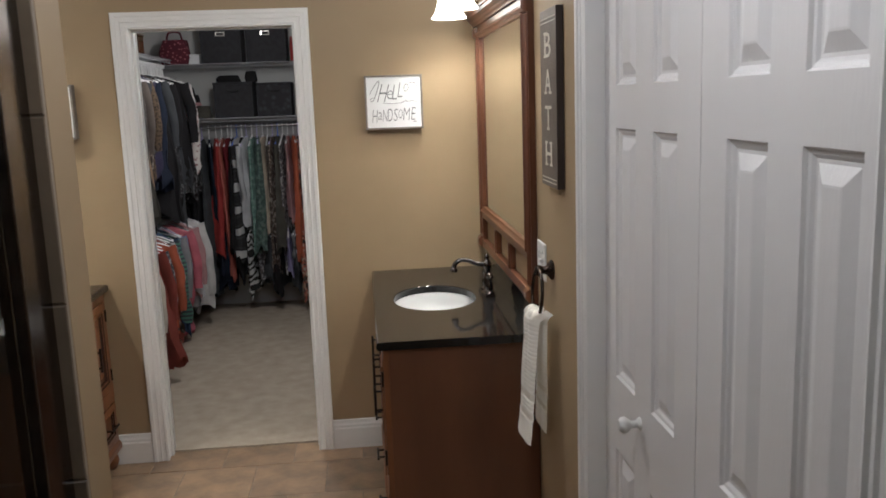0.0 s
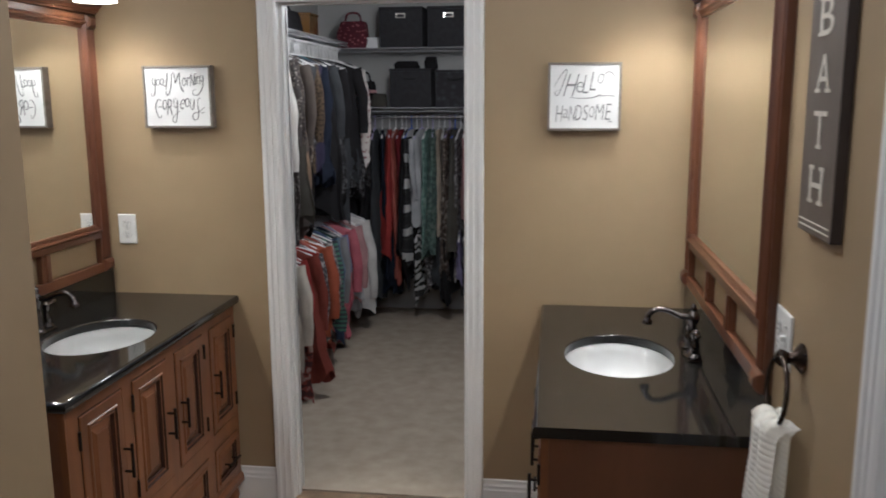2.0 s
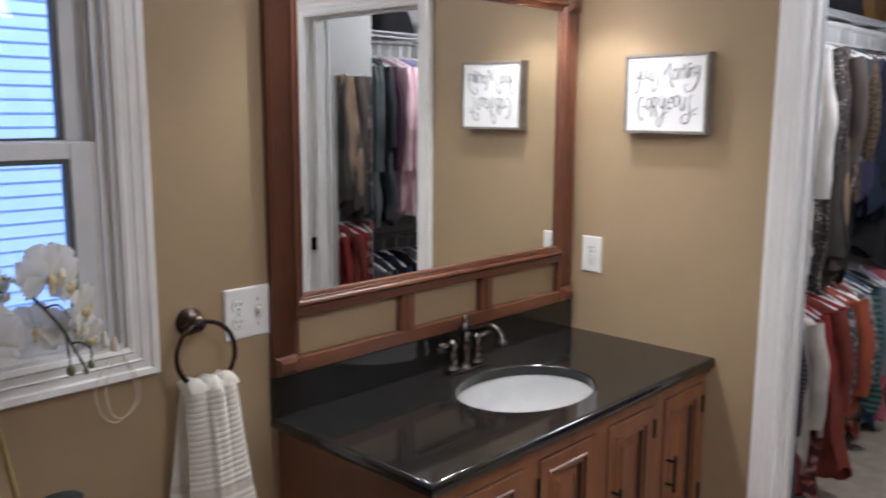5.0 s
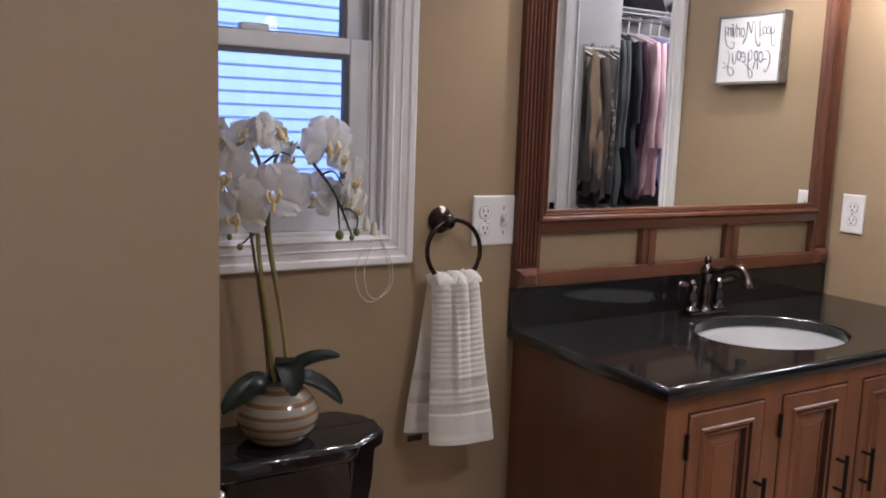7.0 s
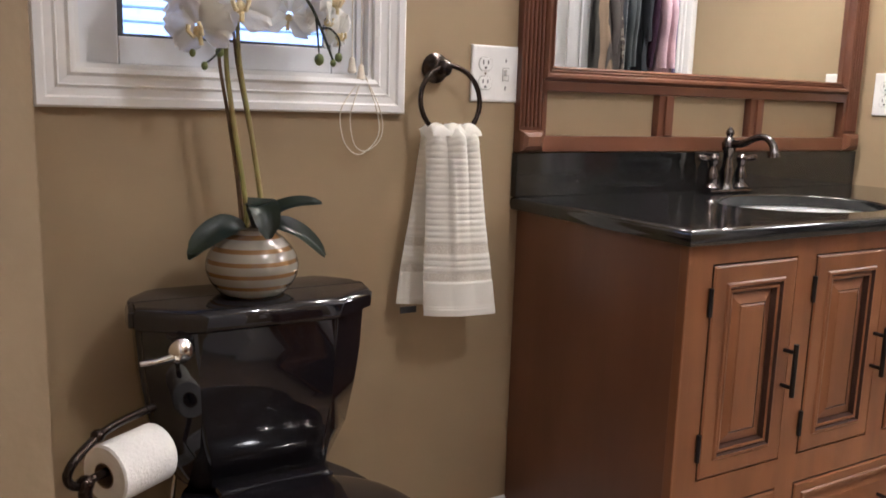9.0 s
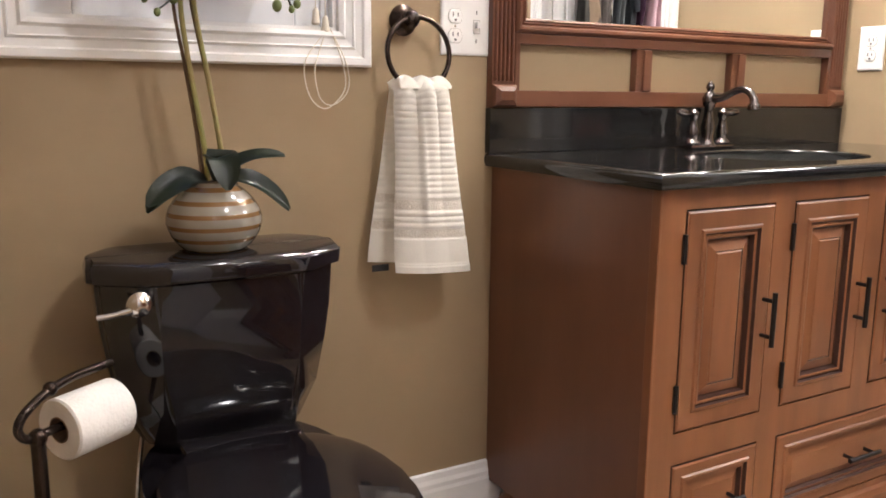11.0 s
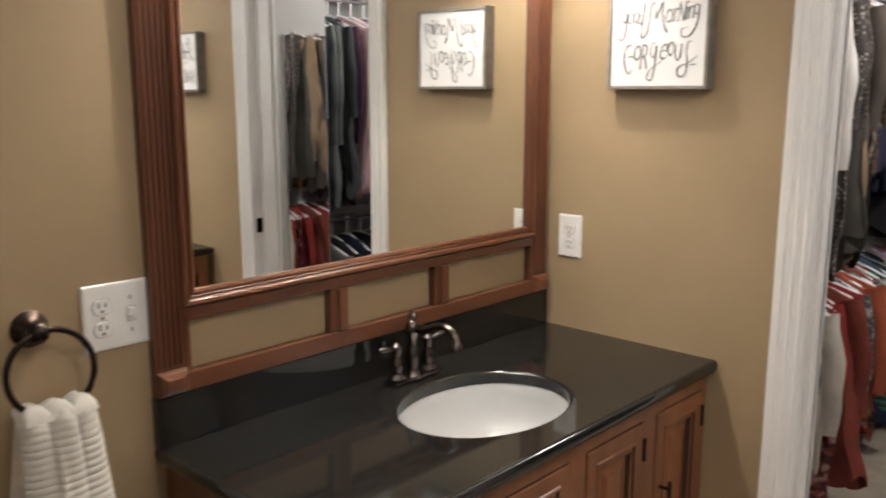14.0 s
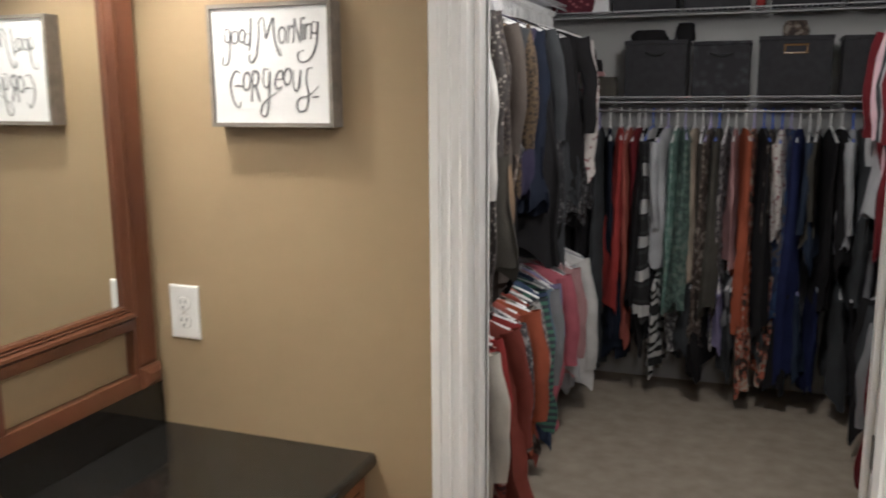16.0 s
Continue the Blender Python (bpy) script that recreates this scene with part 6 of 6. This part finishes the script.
hang_row([(4.53, "charcoal", 1.0, "shirt", 0.19), (4.59, "denim", 0.98, "shirt", 0.20), (4.645, "slate", 1.0, "cardigan", 0.19), (4.70, "slate", 0.98, "cardigan", 0.20), (4.755, "charcoal", 1.0, "shirt", 0.20), (4.80, "plum", 1.0, "cardigan", 0.205), (4.875, "palepink", 0.98, "cardigan", 0.225), (4.955, "palepink", 0.96, "cardigan", 0.225), (5.04, "lilac", 0.95, "shirt", 0.22), (5.11, "lilac", 0.95, "shirt", 0.22), (5.20, "slate", 0.95, "shirt", 0.22), (5.30, "sky", 0.95, "shirt", 0.22), (5.43, "white", 0.9, "shirt"), (5.52, "grey", 0.92, "shirt"), (5.62, "palepink", 0.95, "shirt"), (5.72, "sky", 0.9, "shirt"), (5.82, "lightgrey", 0.95, "shirt"), (5.92, "crimson", 0.95, "shirt"), (6.02, "lightgrey", 0.92, "shirt"), (6.12, "charcoal", 0.95, "shirt"), (6.22, "palepink", 0.95, "shirt"), (6.30, "denim", 0.95, "shirt"), (6.38, "white", 0.9, "shirt"), (6.46, "crimson", 0.95, "shirt"), (6.54, "lightgrey", 1.0, "cardigan"), (6.62, "charcoal", 1.0, "shirt")],
         lambda s: pose(1.96, s, 2.008, 0, 0, RND.uniform(-7, 7)), "shirts on the opposite rod", "from the opposite rod")
hang_row([(4.70, "grey", 0.7, "shirt"), (4.80, "charcoal", 0.7, "shirt"), (4.90, "denim", 0.7, "shirt"), (5.0, "black", 0.7, "shirt"), (5.10, "grey", 0.7, "shirt"), (5.18, "charcoal", 0.7, "shirt"), (5.28, "denim", 0.7, "shirt"), (5.38, "black", 0.72, "shirt"), (5.5, "charcoal", 0.72, "shirt"), (5.62, "crimson", 0.74, "shirt"), (5.74, "charcoal", 0.74, "shirt"), (5.86, "crimson", 0.74, "shirt"), (5.98, "grey", 0.72, "shirt"), (6.1, "crimson", 0.74, "shirt"), (6.25, "charcoal", 0.72, "shirt"), (6.4, "black", 0.72, "shirt")],
         lambda s: pose(1.96, s, 0.90, 0, 0, RND.uniform(-7, 7)), "shirts on the low opposite rod", "from the low opposite rod")


# ---- closet shelves and rods ----
def wire_shelf(x0, x1, y0, y1, z, along, label):
    s = thing("wire_shelf", ((x0 + x1) / 2, (y0 + y1) / 2, z - 0.03), label, "shelf", "wire shelves")
    lip = 0.026
    if along == "y":
        front = x1 if x0 < 0.5 else x0
        back = x0 if x0 < 0.5 else x1
        rails = [((front, y0, z), (front, y1, z)), ((front, y0, z - lip), (front, y1, z - lip)), ((back, y0, z), (back, y1, z)), (((front + back) / 2, y0, z - 0.004), ((front + back) / 2, y1, z - 0.004))]
        cross = [((back, y0 + k * 0.0255, z), (front, y0 + k * 0.0255, z), (front, y0 + k * 0.0255, z - lip)) for k in range(int((y1 - y0) / 0.0255) + 1)]
    else:
        rails = [((x0, y0, z), (x1, y0, z)), ((x0, y0, z - lip), (x1, y0, z - lip)), ((x0, y1, z), (x1, y1, z)), ((x0, (y0 + y1) / 2, z - 0.004), (x1, (y0 + y1) / 2, z - 0.004))]
        cross = [((x0 + k * 0.0255, y1, z), (x0 + k * 0.0255, y0, z), (x0 + k * 0.0255, y0, z - lip)) for k in range(int((x1 - x0) / 0.0255) + 1)]
    for r in rails:
        bm = bmesh.new()
        tube(bm, r, 0.0036, 6)
        part("rail", bm, M["wire"], s, smooth=True)
    bm = bmesh.new()
    for c in cross:
        tube(bm, c, 0.0016, 4)
    tagged(part("wire_mesh", bm, M["wire"], s), kind="stuff")
    return s


wire_shelf(0.004, 0.31, 4.13, 6.93, 2.062, "y", "white wire shelf over the upper clothes")
wire_shelf(0.004, 0.31, 4.13, 6.93, 1.022, "y", "white wire shelf between the clothes rows")
wire_shelf(1.95, 2.336, 4.44, 6.93, 2.062, "y", "white wire shelf over the shirts")
wire_shelf(1.95, 2.336, 4.44, 6.93, 0.956, "y", "white wire shelf over the low shirts")
wire_shelf(0.004, 2.336, 6.955, 7.266, 1.598, "x", "white wire shelf with bins over the dresses")
wire_shelf(0.004, 2.336, 6.955, 7.266, 2.026, "x", "white wire shelf with bins near the ceiling")
for pts, what in ((((0.295, 4.13, 2.0), (0.295, 6.76, 2.0)), "upper"), (((0.295, 4.13, 0.957), (0.295, 6.76, 0.957)), "lower"), (((0.2, 6.99, 1.527), (2.0, 6.99, 1.527)), "back"), (((1.96, 4.44, 2.0), (1.96, 6.76, 2.0)), "opposite"), (((1.96, 4.44, 0.892), (1.96, 6.76, 0.892)), "low")):
    bm = bmesh.new()
    tube(bm, pts, 0.0085, 10)
    tagged(part("clothes_rod", bm, M["rod_steel"], smooth=True), "thin metal clothes rod under the %s shelf" % what, "rod", "clothes rods")
for x, y, z0, z1 in ((0.295, 6.75, 2.0, 2.06), (0.295, 5.4, 2.0, 2.06), (0.295, 6.75, 0.957, 1.02), (0.295, 5.4, 0.957, 1.02), (0.35, 6.97, 1.527, 1.596), (1.9, 6.97, 1.527, 1.596), (1.1, 6.97, 1.527, 1.596), (1.96, 5.6, 2.0, 2.06), (1.96, 6.7, 2.0, 2.06), (1.96, 5.6, 0.892, 0.954), (1.96, 6.7, 0.892, 0.954), (1.96, 4.55, 2.0, 2.06), (1.96, 4.55, 0.892, 0.954)):
    bm = bmesh.new()
    tube(bm, smooth_path([(x, y, z1), (x + 0.006, y + 0.006, (z0 + z1) / 2), (x, y, z0 - 0.008)], 3), 0.003, 6)
    tagged(part("rod_hook", bm, M["wire"], smooth=True), "small white wire hook holding the rod", "hook", "rod hooks")

# mirror on the closet wall
STUB = 1.532
structure("closet_wall_stub", boxes((STUB, STUB + 0.11, FAR_Y + T, 4.435, 0, CEIL)), M["closet_wall"], "short grey closet wall beside the doorway", "wall")
cm = thing("closet_mirror", (STUB, 4.315, 0.42), "frameless wall mirror held by small clips", "mirror")
part("glass", boxes((STUB - 0.007, STUB - 0.001, 4.205, 4.427, 0.42, 1.79)), M["mirror"], cm, "silvered mirror glass")
for cy in (4.25, 4.38):
    part("clip", boxes((STUB - 0.012, STUB - 0.001, cy - 0.008, cy + 0.008, 1.783, 1.800), bevel=0.002), M["chrome"], cm, "small metal mirror clip")


# ---- on the shelves ----
def bin_box(x0, x1, z0, z1, mat, label, handle=None, y0=6.945, y1=7.22):
    b = thing("storage_bin", ((x0 + x1) / 2, (y0 + y1) / 2, z0), label, "bin", "fabric storage bins")
    bm = bmesh.new()
    k = 0.012
    box(bm, x0 + k, x1 - k, y0 + k, y1 - k, z0, z1 - 0.02, bevel=0.006)
    part("body", bm, mat, b)
    part("lid", boxes((x0 + k - 0.004, x1 - k + 0.004, y0 + k - 0.004, y1 - k + 0.004, z1 - 0.02, z1), bevel=0.004), mat, b)
    xm, zm = (x0 + x1) / 2, z0 + (z1 - z0) * 0.78
    if handle == "metal":
        bm = bmesh.new()
        trim(bm, (0, y0 + k, 0), X, Z, -Y, (xm - 0.026, xm + 0.026, zm - 0.008, zm + 0.008), [(0, 0.0), (0, 0.004), (0.010, 0.005), (0.012, 0.0)])
        h = part("handle", bm, M["chrome"], b, "chrome-rimmed handle hole")
        part("hole", boxes((xm - 0.026, xm + 0.026, y0 + k - 0.0015, y0 + k + 0.001, zm - 0.008, zm + 0.008)), M["slot"], h)
    elif handle == "tag":
        bm = bmesh.new()
        trim(bm, (0, y0 + k, 0), X, Z, -Y, (xm - 0.045, xm + 0.045, zm - 0.014, zm + 0.014), [(0, 0.0), (0, 0.003), (0.008, 0.004), (0.010, 0.0)])
        part("label_frame", bm, M["pot_tan"], b, "tan label frame")
    elif handle == "strap":
        bm = bmesh.new()
        tube(bm, smooth_path([(xm - 0.05, y0 + k - 0.003, zm), (xm - 0.02, y0 + k - 0.014, zm - 0.012), (xm + 0.02, y0 + k - 0.014, zm - 0.012), (xm + 0.05, y0 + k - 0.003, zm)], 4), 0.005, 6)
        part("strap", bm, M["slot"], b, "dark fabric strap")
    return b


quilt = patterned("quilted_charcoal", "spots", [(0.05, 0.05, 0.055), (0.033, 0.032, 0.036), (0.022, 0.021, 0.024)], 24)
bin_box(0.530, 0.868, 2.030, 2.315, M["bin"], "charcoal fabric bin with chrome handle near the ceiling", "metal")
bin_box(0.880, 1.215, 2.030, 2.315, M["bin"], "charcoal fabric bin with chrome handle near the ceiling", "metal")
bin_box(1.29, 1.62, 2.030, 2.30, M["bin"], "charcoal fabric bin near the ceiling", "metal")
bin_box(1.64, 1.97, 2.030, 2.30, M["bin"], "charcoal fabric bin near the ceiling", "metal")
bin_box(0.602, 0.930, 1.602, 1.880, M["bin"], "charcoal fabric bin with a dark strap", "strap")
bin_box(0.936, 1.232, 1.602, 1.868, quilt, "quilted dark grey storage bin", "strap")
bin_box(1.246, 1.600, 1.602, 1.885, M["bin"], "charcoal fabric bin with a tan label frame", "tag")
bin_box(1.622, 1.95, 1.602, 1.88, M["bin"], "charcoal fabric bin beside the label bin", "strap")
bin_box(2.0, 2.3, 1.602, 1.86, M["bin"], "charcoal fabric bin in the corner", None)


def soft_bag(name, x, y, z, w, d, h, mat, label, handle=True):
    b = thing(name, (x, y, z), label, "bag")
    bm = bmesh.new()
    rows = []
    for k in range(8):
        q = k / 7
        s = 1 - 0.28 * q ** 2 - 0.10 * (1 - q) ** 3
        rows.append([(x + w / 2 * s * math.copysign(abs(math.cos(a)) ** 0.5, math.cos(a)) * (1 + 0.05 * math.sin(3 * a + k)), y + d / 2 * s * math.copysign(abs(math.sin(a)) ** 0.5, math.sin(a)), z + h * q) for a in (2 * math.pi * i / 20 for i in range(20))])
    loft(bm, rows)
    part("body", bm, mat, b, smooth=True)
    if handle:
        bm = bmesh.new()
        tube(bm, smooth_path([(x - w * 0.25, y, z + h * 0.95), (x - w * 0.16, y, z + h * 1.3), (x + w * 0.16, y, z + h * 1.3), (x + w * 0.25, y, z + h * 0.95)], 5), 0.008, 8)
        part("handle", bm, mat, b, smooth=True)


maroon = patterned("maroon_print", "spots", [(0.30, 0.10, 0.11), (0.10, 0.012, 0.022), (0.08, 0.010, 0.02)], 40)
soft_bag("handbag", 0.33, 7.04, 2.030, 0.25, 0.18, 0.19, maroon, "dark red patterned bag on the top shelf")
soft_bag("handbag", 0.40, 7.05, 1.602, 0.20, 0.16, 0.19, C["black"], "black bag on the middle shelf")
soft_bag("handbag", 0.52, 7.02, 1.602, 0.12, 0.12, 0.10, C["olive"], "small olive bag on the middle shelf", False)
soft_bag("handbag", 0.28, 7.05, 1.602, 0.14, 0.15, 0.22, C["charcoal"], "charcoal bag on the middle shelf")
soft_bag("handbag", 0.72, 7.08, 1.881, 0.20, 0.14, 0.055, C["black"], "black bag lying on the bins", False)
soft_bag("handbag", 0.90, 7.08, 1.881, 0.10, 0.12, 0.085, C["black"], "black purse lying on the bins", False)
soft_bag("handbag", 1.42, 7.08, 1.886, 0.13, 0.12, 0.075, C["brown_print"], "brown printed purse on a bin", False)
soft_bag("scarf", 0.47, 6.975, 1.705, 0.09, 0.04, 0.025, C["rose"], "pale rose scarf hanging over the bag", False)
soft_bag("handbag", 1.252, 7.04, 2.030, 0.05, 0.16, 0.19, C["red"], "slim red bag between the bins", False)
box_1 = thing("shoe_box", (0.465, 7.06, 2.030), "white cardboard box on the top shelf", "box")
part("body", boxes((0.41, 0.52, 6.99, 7.14, 2.030, 2.085), bevel=0.002), M["sign_white"], box_1)
part("lid", boxes((0.407, 0.523, 6.987, 7.143, 2.0855, 2.105), bevel=0.002), M["sign_white"], box_1)
box_2 = thing("wooden_crate", (0.15, 6.32, 2.066), "tan wooden box on the side shelf", "box")
part("body", boxes((0.06, 0.24, 6.22, 6.42, 2.066, 2.20), bevel=0.003), M["pot_tan"], box_2)
part("lid", boxes((0.055, 0.245, 6.215, 6.425, 2.2005, 2.215), bevel=0.003), M["pot_tan"], box_2)
soft_bag("handbag", 0.17, 5.85, 2.066, 0.24, 0.30, 0.12, C["black"], "black hat bag on the side shelf")
soft_bag("plastic_bag", 0.16, 5.25, 2.066, 0.26, 0.36, 0.15, C["lightgrey"], "crumpled clear-grey plastic bag on the side shelf", False)
soft_bag("folded_clothes", 0.16, 4.75, 2.066, 0.24, 0.34, 0.12, C["grey"], "pile of folded grey clothes on the side shelf", False)
soft_bag("handbag", 2.18, 5.15, 2.066, 0.24, 0.3, 0.14, C["black"], "black bag on the shelf over the shirts", False)
soft_bag("handbag", 2.18, 5.6, 2.066, 0.24, 0.3, 0.14, C["charcoal"], "charcoal bag on the shelf over the shirts", False)

# ---- floor and shower tiles, piece by piece ----
def tile_mesh(name, w, h, t, mat, axis):
    bm = bmesh.new()
    if axis == "z":
        rings(bm, (-w / 2, -h / 2, 0), X, Y, Z, w, h, [(0, -t), (0, -0.002), (0.002, 0)])
    else:
        rings(bm, (-w / 2, 0, -h / 2), X, Z, -Y, w, h, [(0, -t), (0, -0.002), (0.002, 0)])
    mesh = bpy.data.meshes.new(name)
    mesh.materials.append(mat)
    bmesh.ops.recalc_face_normals(bm, faces=bm.faces)
    bm.to_mesh(mesh)
    bm.free()
    return mesh


S, G = 0.3335, 0.004
TILE = tile_mesh("tile", S - G, S - G, 0.004, M["tile"], "z")
r3 = random.Random(7)
for j in range(-14, 1):
    y = 3.855 + (j + 0.5) * S
    for i in range(-5, 6):
        x = 1.197 + (i + (0.5 if j % 2 == 0 else 0.0)) * S + S / 2
        if x - S / 2 > ROOM_W or x + S / 2 < 0 or y + S / 2 < SOUTH_Y or (y < 1.5 and x < 1.1):
            continue
        x0, x1, y0, y1 = max(0.0, x - S / 2 + G / 2), min(ROOM_W, x + S / 2 - G / 2), max(SOUTH_Y, y - S / 2 + G / 2), min(4.088, y + S / 2 - G / 2)
        if x1 - x0 < 0.02 or y1 - y0 < 0.02:
            continue
        if x1 - x0 > S - G - 1e-4 and y1 - y0 > S - G - 1e-4:
            mesh = TILE
        else:
            mesh = tile_mesh("cut_tile", x1 - x0, y1 - y0, 0.004, M["tile"], "z")
        ob = new("tile", mesh)
        ob.parent = floor
        ob.location = ((x0 + x1) / 2, (y0 + y1) / 2, r3.uniform(-0.0008, 0.0))
backing = structure("shower_wall_north", boxes((0.012, 1.235, 1.542, PART_Y0, 0, CEIL)), M["shower_grout"], "brown tiled shower side of the partition", "wall")
for k in range(7):
    for i in range(4):
        x1, z0 = 1.235 - i * S, 0.009 + k * S
        x0, z1 = max(0.013, x1 - S + G), min(CEIL, z0 + S - G)
        ob = new("tile", tile_mesh("shower_tile", x1 - x0, z1 - z0, 0.004, M["shower_tile"], "y"))
        ob.parent = backing
        ob.location = ((x0 + x1) / 2, 1.538, (z0 + z1) / 2)
